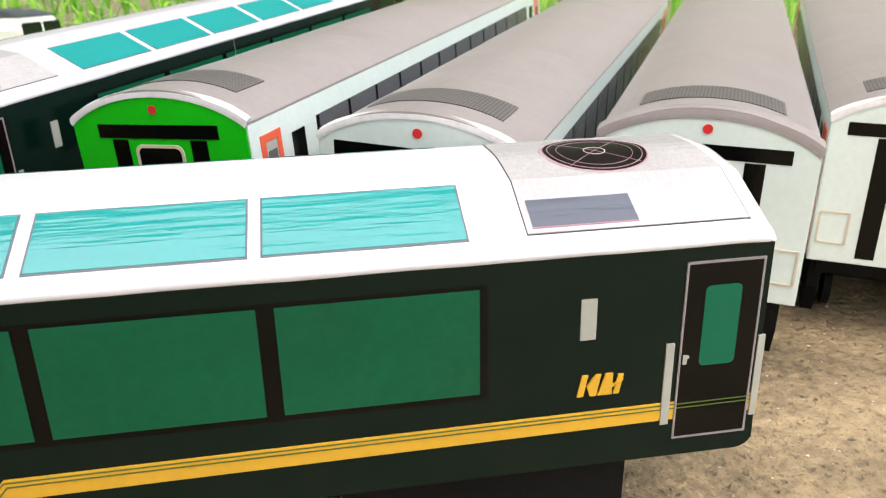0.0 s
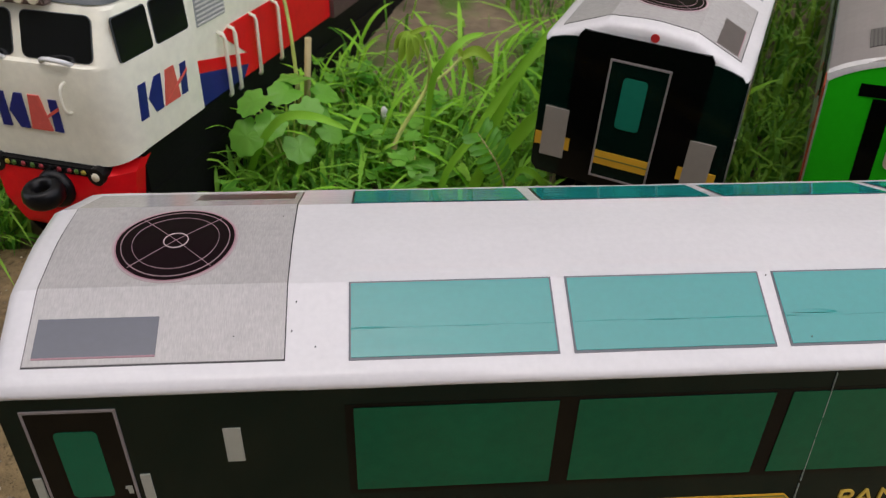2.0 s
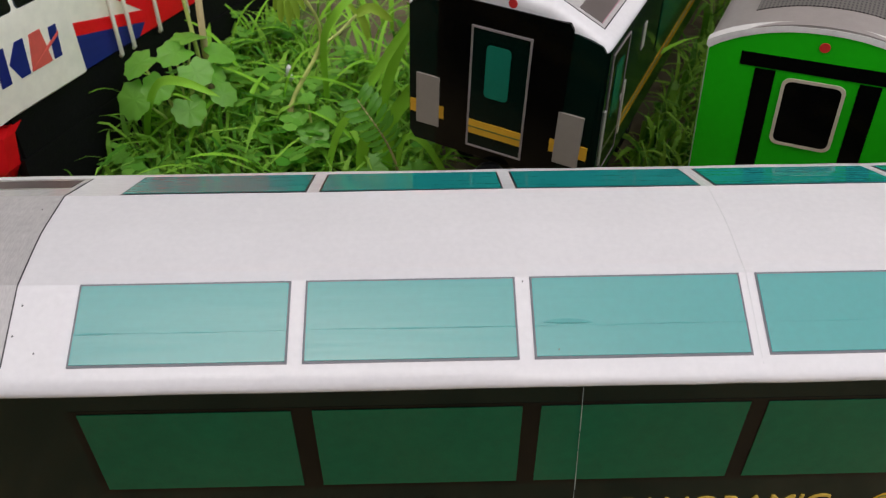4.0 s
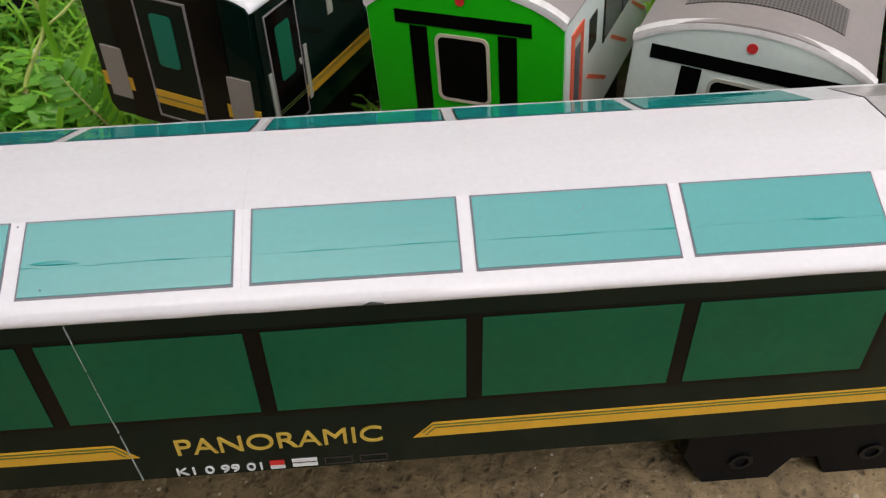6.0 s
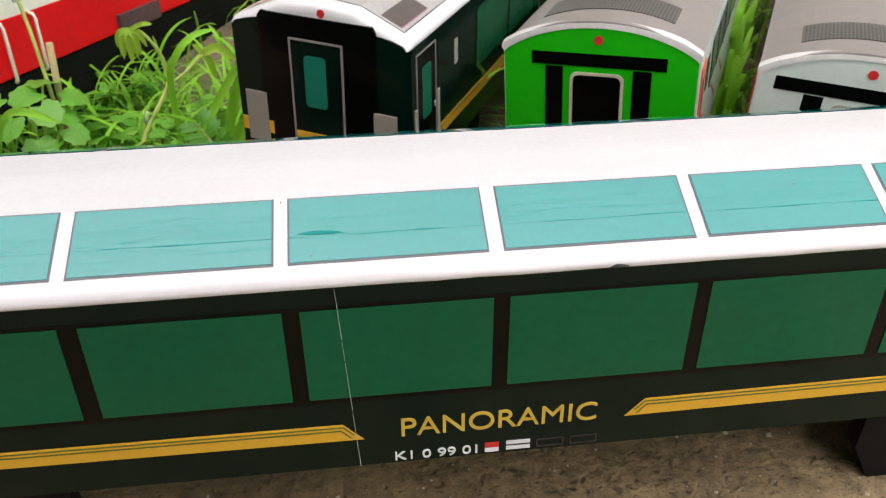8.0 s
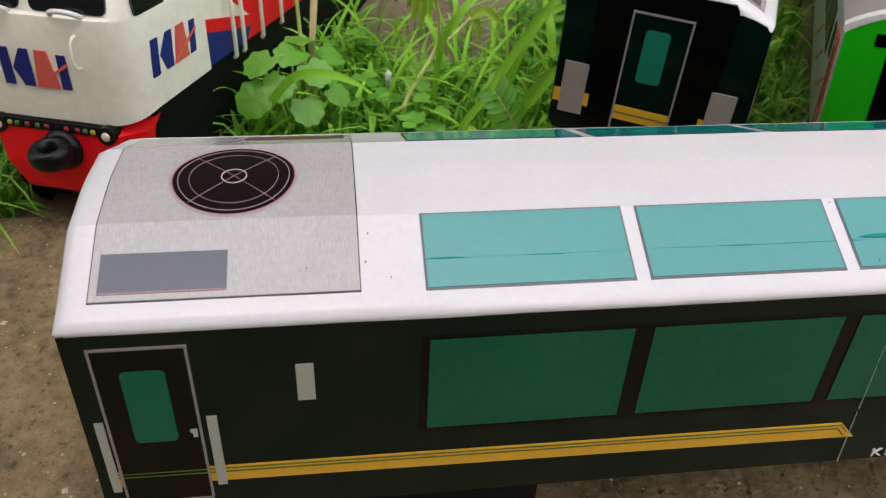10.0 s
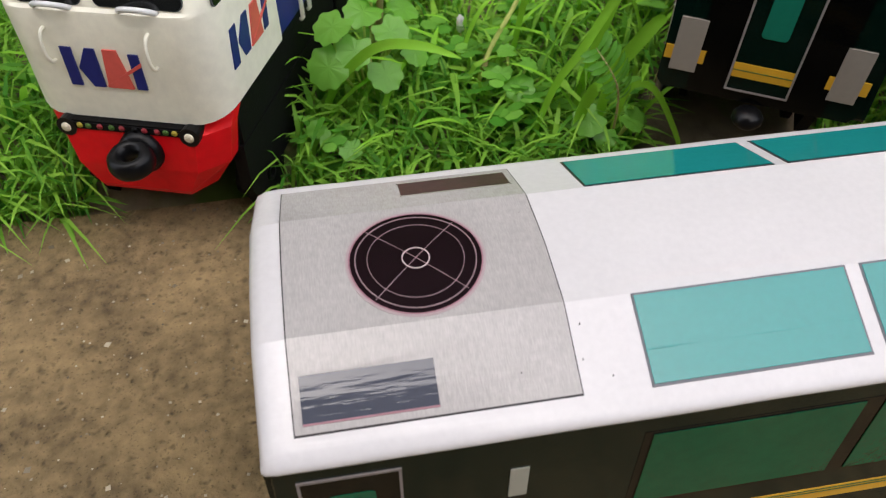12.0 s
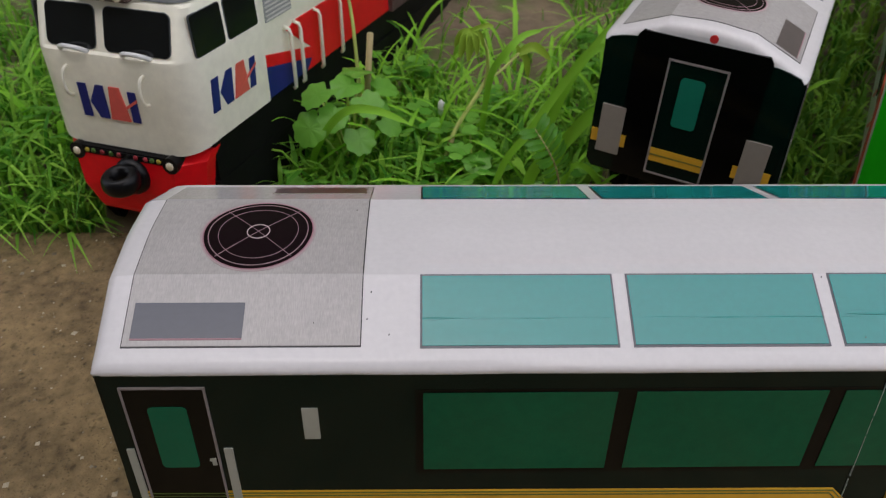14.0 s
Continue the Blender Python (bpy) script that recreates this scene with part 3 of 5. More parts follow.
def coach_end(root, face):
    """The gangway end. face: origin at ground level on the middle line."""
    cap = [(-0.0455, 0.0400), (-0.0425, 0.0360), (0.0425, 0.0360), (0.0455, 0.0400), (0.0457, 0.1062), (0.0440, 0.1082), (0.0385, 0.1100), (0.0330, 0.1112), (-0.0330, 0.1112), (-0.0385, 0.1100), (-0.0440, 0.1082), (-0.0457, 0.1062)]
    plate("end_wall", face, cap, DARKGREEN, root, 0.0008, "dark green end wall")
    plate("gangway", face, [(-0.031, 0.036), (0.031, 0.036), (0.031, 0.1125), (0.029, 0.1152), (-0.029, 0.1152), (-0.031, 0.1125)], BLACKPRINT, root, 0.0012, "black gangway surround")
    d = ring("end_door", face, rect(-0.0145, 0.0140, 0.0415, 0.1045), rect(-0.0136, 0.0131, 0.0424, 0.1036), DOORLINE, root, 0.0019, "dark green door with a mauve outline")
    plate("door_leaf", face, rect(-0.0140, 0.0135, 0.042, 0.104), DARKGREEN, d, 0.0015)
    plate("door_window", face, rounded(-0.0068, 0.0048, 0.0705, 0.0968, 0.002), DOORTEAL, d, 0.0019, "teal pane with round corners")
    plate("door_stripe", face, rect(-0.0135, 0.0130, 0.0490, 0.0565), YELLOW, d, 0.0018, "amber stripe")
    plate("pinstripe", face, rect(-0.0135, 0.0130, 0.0525, 0.0530), PINGREEN, d, 0.0020)
    for s in (-1, 1):
        pts = lambda q: [(s * a, b) for a, b in q][::s]
        plate("corner_stripe", face, pts(rect(0.0270, 0.0450, 0.0515, 0.0585)), YELLOW, root, 0.0014, "amber corner stripe")
        plate("end_plate", face, pts(rect(0.0295, 0.0415, 0.0465, 0.0735)), PLATEGREY, root, 0.0018, "warm grey plate")
    plate("tail_lamp", face, circle(0.0030, 0.1176, 0.0020, 16), RED, root, 0.00045, "small red lamp")
    bm = bmesh.new()
    bmesh.ops.create_uvsphere(bm, u_segments=14, v_segments=8, radius=0.0075)
    for v in bm.verts:
        v.co = face.at(v.co.x, 0.030 + v.co.y * 0.7, 0.004 + v.co.z)
    part("coupler", bm, CHROME, root, "round black coupler", True)


def panoramic_coach(label):
    root = thing("model_coach", label, "model train")
    side = Face((0, 0, 0), (1, 0, 0), (0, 0, 1))
    bm = bmesh.new()
    r = 0.006
    outline = [(-HALF, EAVE), (-HALF, SILL + r)] + [(-HALF + r - r * math.cos(g), SILL + r - r * math.sin(g)) for g in [radians(q) for q in (25, 50, 75, 90)]]
    outline += [(-a, b) for a, b in outline[::-1]]
    outline = [(a + (LEFT_END + HALF if a < 0 else RIGHT_END - HALF), b) for a, b in outline]
    prism(bm, side, outline, -HW, HW)
    for v in bm.verts:
        v.co.y += LEAN * (v.co.z - EAVE)
    es = [e for e in bm.edges if abs(e.verts[0].co.z - e.verts[1].co.z) > 0.03]
    bmesh.ops.bevel(bm, geom=es, offset=0.0022, segments=3, affect="EDGES")
    part("body", bm, DARKGREEN, root, "dark green card body")
    # roof: one folded sheet with softened ends
    bm = bmesh.new()
    half = [(y, z) for y, z in ROOFLINE]
    prof = [(-y, z) for y, z in half[::-1]] + half[1:]
    secs = []
    for x, drop, shrink in ((-0.2768, 0.0050, 0.93), (-0.2766, 0.0030, 0.965), (-0.2755, 0.0012, 0.985), (-0.2730, 0.0003, 0.997), (-0.269, 0, 1)):
        secs.append([(x, y * shrink, max(z - drop, 0.1060)) for y, z in prof])
    mids = [[(x, y + 0.00025 * noise.noise((x * 40, y * 30, 1)), z + (0.0003 * noise.noise((x * 60, y * 50, 0)) if 0.02 < abs(y) < 0.05 and z < 0.111 else 0)) for y, z in prof] for x in np.linspace(-0.262, 0.262, 46)]
    secs = [[(x + LEFT_END + HALF, y, z) for x, y, z in s] for s in secs] + mids + [[(-x + RIGHT_END - HALF, y, z) for x, y, z in s] for s in secs[::-1]]
    loft(bm, secs)
    for e in bm.edges:
        a, b = e.verts
        e.smooth = not (all(abs(abs(v.co.y) - 0.0198) < 0.0006 for v in (a, b)) or all(v.co.x < LEFT_END - 0.0002 or v.co.x > RIGHT_END + 0.0002 for v in (a, b)) or all(v.co.z < 0.1061 for v in (a, b)))
    roof = part("roof", bm, WHITE, root, "glossy white folded card roof", True)
    for s in (-1, 1):
        for a, b in ROOF_PANES:
            y0, y1 = sorted((s * 0.0417, s * 0.0200))
            # one outline in two colours: sky sheen painted on the near slope only
            w = roof_strip("roof_window", a, b, y0, y1, SHEENLINE if s < 0 else DARKLINE, roof, 0.0002, "teal roof window, outline painted grey with sheen near, dark far")
            roof_strip("pane", a + 0.0006, b - 0.0006, y0 + 0.0006, y1 - 0.0006, ROOFTEAL, w, 0.0004)
    for e in (-1, 1):
        x0, x1 = (-0.2697, -0.2010) if e < 0 else (0.2007, 0.2691)
        p = roof_strip("roof_panel", x0, x1, -0.0412, 0.0412, DARKLINE, roof, 0.00015, "grey panel with fan and vents at the roof end")
        roof_strip("panel_field", x0 + 0.0003, x1 - 0.0003, -0.0408, 0.0408, ROOFGREY, p, 0.0003)
        roof_strip("vent", x0 + 0.0023, x0 + 0.0343, -0.0388, -0.0285, BOXGREY, p, 0.0005, "slate grey vent")
        roof_strip("vent", x1 - 0.0343, x1 - 0.0023, 0.0285, 0.0380, VENTBROWN, p, 0.0005, "brown vent with a pale outline")
        for y in (0.0282, 0.0380):
            roof_strip("vent_edge", x1 - 0.0346, x1 - 0.0020, y, y + 0.0003, RAILGREY, p, 0.0005)
        cx, cy = (-0.2353 if e < 0 else 0.2338), -0.0007
        fan = roof_ring("fan", cx, cy, 0.0001, 0.0170, FANDARK, p, 0.0005, label="round dark fan with pale rings")
        roof_ring("fringe", cx, cy, 0.0170, 0.0174, FRINGE, fan, 0.0005, label="faint pink fringe")
        roof_ring("fringe", cx, cy, 0.0174, 0.0181, HALO, fan, 0.00045, label="fading pink fringe")
        roof_strip("fringe", x0 + 0.0023, x0 + 0.0343, -0.0392, -0.0388, FRINGE, p, 0.0005, "faint pink edge under the vent")
        for q, h, m in ((0.0156, 0.00014, FANLINE), (0.0125, 0.00008, FANLINE), (0.0035, 0.00016, HUBLINE)):
            roof_ring("ring", cx, cy, q - h, q + h, m, fan, 0.0007)
        for g in (45, 135):
            c, sn = math.cos(radians(g)), math.sin(radians(g))
            steps = [-0.0165, -0.009, -0.0001, 0.0001, 0.009, 0.0165]
            sheet("spoke", [[(cx + t * c - w * sn, cy + t * sn + w * c, zroof(cy + t * sn + w * c) + 0.0007) for w in (-0.00008, 0.00008)] for t in steps], FANLINE, fan)
    roof_strip("seam", -0.0002, 0.00005, -0.0440, 0.0440, SEAMWHITE, roof, 0.00006, "faint paper seam")
    for face, lettered in ((Face((0, -HW - LEAN * EAVE, 0), (1, 0, 0), (0, LEAN, 1)), True), (Face((0, HW - LEAN * EAVE, 0), (-1, 0, 0), (0, LEAN, 1)), True)):
        coach_side(root, face, lettered)
    coach_end(root, Face((LEFT_END, 0, 0), (0, -1, 0), (0, 0, 1)))
    coach_end(root, Face((RIGHT_END, 0, 0), (0, 1, 0), (0, 0, 1)))
    for x in (-0.190, 0.190):
        bogie(root, x, 0.047, 0.040, SILL, -0.010)
    return root


def along(x, y, z, degrees, roll=0.0):
    """The pose of a coach whose near end stands at x, y and which runs away at that many degrees right of straight ahead."""
    g = radians(degrees)
    return Matrix.Translation((x + HALF * math.sin(g), y + HALF * math.cos(g), z)) @ pose(0, 0, 0, 0, 0, 90 - degrees) @ pose(0, 0, 0, roll, 0, 0)


near = panoramic_coach("dark green card model coach, glossy white roof, teal panes, on concrete")
far = copy_thing(near, along(-0.0566, 0.1888, 0.0202, 27.6, 1.9))
tagged(far, "dark green card model coach seen end-on, leaning slightly, in grass")
for o in far.children_recursive:
    if o.name.startswith("vent") and o.active_material is BOXGREY:
        o.material_slots[0].link = "OBJECT"
        o.material_slots[0].material = DULLVENT
near.matrix_basis = pose(0, 0.047, 0.010)
# on the near coach the ends sit a little inside the roof's overhang
for o in near.children:
    if o.name.split(".")[0] in ("gangway", "end_wall", "end_door", "corner_stripe", "end_plate", "tail_lamp"):
        o.location.x = 0.0034 if o.data.vertices[0].co.x < 0 else -0.0034


# ---- commuter coaches ----
CW = 0.0460


def arch(y, corner, top):
    return corner + (top - corner) * max(0.0, 1 - (abs(y) / CW) ** 2.1) ** 0.85


def commuter_coach(label, face_material, rim_width):
    root = thing("model_coach", label, "model train")
    ys = [CW * math.sin(radians(q)) for q in range(-90, 91, 9)]
    corner, top = 0.1130, 0.1262
    bm = bmesh.new()
    ring_pts = [(-CW, 0.0425)] + [(y, arch(y, corner, top)) for y in ys] + [(CW, 0.0425)]
    prism(bm, Face((0, 0, 0), (0, -1, 0), (0, 0, 1)), [(-y, z) for y, z in ring_pts], -HALF, HALF)
    part("body", bm, PALEWHITE, root, "white card body")
    # roof sheet, a little wider and higher than the body
    bm = bmesh.new()
    outer = [(y * 1.006, arch(y, corner + 0.001, top + 0.0022)) for y in ys]
    inner = [(y * 0.995, arch(y, corner - 0.0012, top)) for y in ys]
    secs = []
    for i in range(25):
        x = -HALF - 0.0008 + (2 * HALF + 0.0016) * i / 24
        secs.append([(x, y, z + 0.0004 * noise.noise((x * 30, y * 40, 2))) for y, z in outer] + [(x, y, z) for y, z in inner[::-1]])
    loft(bm, secs)
    roof = part("roof", bm, TAUPE, root, "glossy taupe card roof")
    for e in (-1, 1):
        bm = bmesh.new()
        secs = []
        for x, up in ((-HALF - 0.0012, -0.0004), (-HALF - 0.0010, 0.0014), (-HALF + rim_width, 0.0027 if rim_width > 0.004 else 0.0023), (-HALF + rim_width + 0.001, 0.0012)):
            secs.append([(e * x * -1 if e > 0 else x, y * 1.013, arch(y, corner + 0.0008, top) + up + 0.0005 * noise.noise((x * 50, y * 90, 5))) for y in ys]
                        + [(e * x * -1 if e > 0 else x, y * 0.985, arch(y, corner, top) - (0.0022 if rim_width > 0.004 else 0.0010)) for y in ys[::-1]])
        loft(bm, secs)
        part("roof_rim", bm, RIM if rim_width < 0.004 else TAUPE, roof, "creased paper rim along the roof end")
        x0, x1 = sorted((e * (HALF - 0.018), e * (HALF - 0.042)))
        gy = np.linspace(-0.031, 0.031, 13)
        grid = [[(x, y, arch(y, corner + 0.001, top + 0.0022) + 0.0006) for x in (x0, x1)] for y in gy]
        sheet("roof_grille", grid, GRILLE, roof, label="dark mesh grille on the roof")
    for f in (Face((-HALF, 0, 0), (0, -1, 0), (0, 0, 1)), Face((HALF, 0, 0), (0, 1, 0), (0, 0, 1))):
        pts = [(-CW * 0.985, 0.0430), (CW * 0.985, 0.0430)] + [(y * 0.985, arch(y, corner, top) - 0.0006) for y in ys[::-1]]
        end = plate("end_wall", f, pts, face_material, root, 0.0008, "end wall with a printed gangway")
        wide = 0.0316 if face_material is LIMEGREEN else 0.0383 if rim_width < 0.004 else 0.0350
        plate("gangway_bar", f, rect(-wide, wide, 0.1068, 0.1130), BLACKPRINT, end, 0.0011, "black bar over the gangway")
        for s in (-1, 1):
            plate("gangway_post", f, rect(*sorted((s * 0.0165, s * 0.0250)), 0.046, 0.1062), BLACKPRINT, end, 0.0010)
            if face_material is not LIMEGREEN:
                ring("end_panel", f, rounded(*sorted((s * 0.030, s * 0.044)), 0.052, 0.069, 0.001), rounded(*sorted((s * 0.0310, s * 0.0430)), 0.0530, 0.0680, 0.0008), BEIGE, end, 0.0012, "small outlined panel")
        w = ring("end_window", f, rounded(-0.0130, 0.0125, 0.0715, 0.1040, 0.0036), rounded(-0.0116, 0.0111, 0.0729, 0.1026, 0.0028), BEIGE if face_material is LIMEGREEN else RAILGREY, end, 0.0014, "window with a beige outline and round corners")
        plate("pane", f, rounded(-0.0120, 0.0115, 0.0725, 0.1030, 0.003), BLACKPRINT, w, 0.0012)
        plate("tail_lamp", f, circle(0, 0.1196, 0.0021, 16), RED, end, 0.0013, "small red lamp")
    for f in (Face((0, -CW, 0), (1, 0, 0), (0, 0, 1)), Face((0, CW, 0), (-1, 0, 0), (0, 0, 1))):
        plate("window_strip", f, rect(-0.216, 0.216, 0.078, 0.103), STRIPGLASS, root, 0.0003, "long dark window strip")
        for k in range(13):
            a = -0.216 + 0.432 * k / 12
            plate("mullion", f, rect(a - 0.0012, a + 0.0012, 0.078, 0.103), BLACKPRINT, root, 0.0006)
        for s in (-1, 1):
            pts = lambda q: [(s * a, b) for a, b in q][::s]
            d = ring("side_door", f, pts(rect(0.2520, 0.2690, 0.0420, 0.1060)), pts(rect(0.2556, 0.2654, 0.0456, 0.1024)), ORANGE, root, 0.0006, "door with an orange outline")
            plate("door_leaf", f, pts(rect(0.2540, 0.2670, 0.0440, 0.1040)), RAILGREY, d, 0.0003)
            plate("door_window", f, pts(rect(0.2568, 0.2642, 0.0660, 0.0980)), STRIPGLASS, d, 0.0005)
            plate("small_window", f, pts(rect(0.2300, 0.2420, 0.0850, 0.1010)), BLACKPRINT, root, 0.0004)
            for q in range(3):
                a = 0.2440 - 0.042 * q
                plate("swoosh", f, pts([(a - 0.038, 0.055), (a - 0.034, 0.055), (a, 0.0735), (a - 0.004, 0.0735)]), ORANGE, root, 0.0004, "orange slanted stripe")
    # black underframe box, added so its dark mass stands in for shade below
    bm = bmesh.new()
    box(bm, -0.262, 0.262, -0.041, 0.041, 0.0290, 0.0428, 0.002)
    part("underframe", bm, UNDER, root, "black underframe")
    for x in (-0.208, 0.208):
        bogie(root, x, 0.047, 0.042, 0.0400)
    return root


green = commuter_coach("white model coach with a bright green end, taupe roof, in grass", LIMEGREEN, 0.0025)
green.matrix_basis = along(0.0814, 0.1586, 0.0081, 28.4, -3.6)
white_a = commuter_coach("white model coach with taupe roof and pale creased roof rim", PALEWHITE, 0.0025)
white_b = commuter_coach("white model coach with taupe roof and thick grey roof rim", PALEWHITE, 0.0060)
white_a.matrix_basis = along(0.1823, 0.1215, 0.0023, 29.4, 1.5)
white_b.matrix_basis = along(0.3068, 0.1112, -0.0005, 28.9, 0.4)
white_c = copy_thing(white_a, along(0.420, 0.110, 0.0, 30.2))
tagged(white_c, "white model coach with taupe roof, standing beside another on concrete")
for o in (near, far, green, white_a, white_b, white_c):
    tagged(o, group="model coaches in a fan")

# wear on the near coach only: specks on the roof, a nick in the eave
roof_near = [o for o in near.children if o.name.startswith("roof")][0]
rng = random.Random(17)
for x, y in ((0.0970, -0.0260), (-0.1995, -0.0335), (-0.1985, -0.0255), (-0.2150, -0.0345), (-0.0625, -0.0215), (-0.0540, -0.0395), (-0.1930, -0.0380), (-0.2050, 0.0120)):
    r = rng.uniform(0.00010, 0.00022)
    sheet("speck", [[(x - r, y - r, zroof(y - r) + 0.0006), (x - r * 0.4, y + r, zroof(y + r) + 0.0006)], [(x + r * 0.7, y - r * 0.5, zroof(y) + 0.0006), (x + r, y + r * 0.7, zroof(y + r) + 0.0006)]], SPECK, roof_near, 0.0003, "dark speck")
bm = bmesh.new()
tube(bm, [(0.0330, -0.0472, 0.1068), (0.0350, -0.0477, 0.1076), (0.0385, -0.0476, 0.1071)], [0.0002, 0.0005, 0.0002], 6)
part("nick", bm, SPECK, roof_near, "dark nick in the card edge")

# a low ridge in the film along the roof windows, with one bubble
def ridge(x):
    return 0.00003 + 0.00065 * max(0.0, noise.noise((x * 70, 2, 4)) + 0.25) ** 2


spans = [(a + 0.0005, b - 0.0005, ROOFTEAL) for a, b in ROOF_PANES] + [(0.2036, 0.2350, BOXGREY)]
for x0, x1, m in spans:
    grid = []
    for i in range(37):
        x = x0 + (x1 - x0) * i / 36
        w, y = ridge(x), -0.0333 + 0.0003 * noise.noise((x * 30, 5, 1))
        y += 0.00022 * noise.noise((x * 160, 3, 8))
        grid.append([(x, y - w, zroof(y - w) + 0.00041 + 2 * w * 0.215), (x, y + w, zroof(y - w) + 0.00041 + 2 * w * 0.440)])
    sheet("film_ridge", grid, m, roof_near, 0.0003, "low ridge in the glossy film")
grid = []
for i in range(15):
    q = i / 14
    x, w = -0.0578 + 0.0135 * q, 0.00008 + 0.0006 * math.sin(math.pi * q) ** 0.7
    y = -0.0322 - 0.0012 * (q - 0.4) ** 2
    grid.append([(x, y - w, zroof(y - w) + 0.00042 + 2 * w * 0.215), (x, y + w, zroof(y - w) + 0.00042 + 2 * w * 0.440)])
sheet("bubble", grid, ROOFTEAL, roof_near, 0.0003, "shallow bubble in the glossy film")


# ---- locomotive ----
LW = 0.0475


def locomotive():
    """A diesel with a cab at each end; local x runs away from the near cab's nose."""
    root = thing("model_locomotive", "cream toy diesel locomotive with red and blue stripe, in grass", "model train")
    L = 0.555

    def outline(z, shift, half, r):
        """Plan of the cab at a height: square behind, rounded at the nose."""
        pts = [(0.070, -half, z), (0.070, half, z)]
        for side, start in ((1, 90), (-1, 180)):
            for i in range(7):
                g = radians(start + 15 * i)
                pts.append((shift + r + r * math.cos(g), side * (half - r) + r * math.sin(g), z))
        return pts

    for end in (0, 1):
        m = Matrix.Identity(4) if end == 0 else Matrix.Translation((L, 0, 0)) @ Matrix.Rotation(math.pi, 4, "Z")
        cab = new("cab")
        cab.parent, cab.matrix_basis = root, m
        bm = bmesh.new()
        loft(bm, [outline(*q) for q in ((0.0590, 0.0030, 0.0455, 0.017), (0.0606, 0.0006, LW, 0.018), (0.0900, 0.0, LW, 0.018), (0.1092, 0.0, LW, 0.016), (0.1108, 0.0004, LW - 0.0003, 0.015),
                                        (0.1118, 0.0026, LW - 0.0008, 0.011), (0.1350, 0.0085, LW - 0.0022, 0.010), (0.1375, 0.0105, LW - 0.0038, 0.010))])
        for v in bm.verts:
            if v.co.z < 0.07:
                v.co.z += 0.0055 * min(1.0, max(0.0, v.co.x) / 0.016)
        part("cab_shell", bm, LOCOWHITE, cab, "cream cab shell", "angle")
        bm = bmesh.new()
        loft(bm, [outline(*q) for q in ((0.1374, 0.0095, LW - 0.0030, 0.010), (0.1400, 0.0115, LW - 0.005, 0.010), (0.1440, 0.0190, LW - 0.016, 0.010), (0.1455, 0.0270, LW - 0.030, 0.010))])
        part("cab_roof", bm, LOCOGREY, cab, "dark grey cab roof", "angle")
        tilt = Vector((0.0059, 0, 0.0232)).normalized()
        ff = Face((0.0026, 0, 0.1118), (0, -1, 0), tilt)
        for s in (-1, 1):
            pts = lambda q: [(s * a, b) for a, b in q][::s]
            a0, a1 = (-0.0004, 0.0378) if s > 0 else (0.0052, 0.0352)
            w = plate("cab_window", ff, pts(rounded(a0, a1, 0.0006, 0.0222, 0.0034)), LOCOGREY, cab, 0.0004, "large black window with round corners")
            plate("pane", ff, pts(rounded(a0 + 0.0004, a1 - 0.0004, 0.0010, 0.0218, 0.0031)), GLASSBLACK, w, 0.0007)
            bm = bmesh.new()
            tube(bm, [(0.0022 - 0.0050 * math.sin(g), s * 0.0185 + 0.0078 * math.cos(g), 0.1112 + 0.0036 * math.sin(g)) for g in [math.pi * q / 10 for q in range(11)]], 0.0012, 8)
            part("window_loop", bm, FLAGWHITE, cab, "white wire loop under the window", True)
            bm = bmesh.new()
            tube(bm, [(0.001 - 0.0058 * math.sin(g) ** 0.6, (0.0243 if s > 0 else -0.0215), 0.0957 - 0.0076 * math.cos(g)) for g in [math.pi * q / 12 for q in range(13)]], 0.0008, 8)
            part("grab_iron", bm, LOCOWHITE, cab, "bent white grab iron", True)
            bm = bmesh.new()
            bmesh.ops.create_uvsphere(bm, u_segments=12, v_segments=8, radius=0.0023)
            for v in bm.verts:
                v.co = Vector((-0.0038 + 0.5 * v.co.x, s * 0.0290 + v.co.y, 0.0568 + v.co.z))
            part("marker_lamp", bm, LAMPGLASS, cab, "small round pale lamp", True)
            bm = bmesh.new()
            prism(bm, Face((0.0, s * 0.0290, 0.0568), (0, -1, 0), (0, 0, 1)), circle(0, 0, 0.0046, 18), -0.008, 0.0036)
            part("lamp_cup", bm, CHROME, cab)
            # side glazing and mark
            off = LW - 0.0008 + 0.060 * 0.1118
            sf = Face((0, -off, 0), (1, 0, 0), (0, 0.060, 1)) if s < 0 else Face((0, off, 0), (-1, 0, 0), (0, -0.060, 1))
            q = 1 if s < 0 else -1
            for a0, a1 in ((0.0098, 0.0362), (0.0388, 0.0678)):
                w = plate("side_window", sf, rounded(*sorted((q * a0, q * a1)), 0.1114, 0.1325, 0.002), LOCOGREY, cab, 0.0004, "black side window")
                plate("pane", sf, rounded(*sorted((q * (a0 + 0.0004), q * (a1 - 0.0004))), 0.1118, 0.1321, 0.0018), GLASSBLACK, w, 0.0007)
            sv = Face((0, -LW, 0), (1, 0, 0), (0, 0, 1)) if s < 0 else Face((0, LW, 0), (-1, 0, 0), (0, 0, 1))
            emblem(sv, *sorted((q * 0.0150, q * 0.0585)), 0.0808, 0.0982, (LOCOBLUE, LOCOPINK, LOCOBLUE), cab, 0.0004, 0.04 * q)
        emblem(Face((0, 0, 0), (0, -1, 0), (0, 0, 1)), -0.0214, 0.0148, 0.0772, 0.0950, (LOCOBLUE, LOCOPINK, LOCOBLUE), cab, 0.0006, 0.0)
        # lamp board over the windows
        bm = bmesh.new()
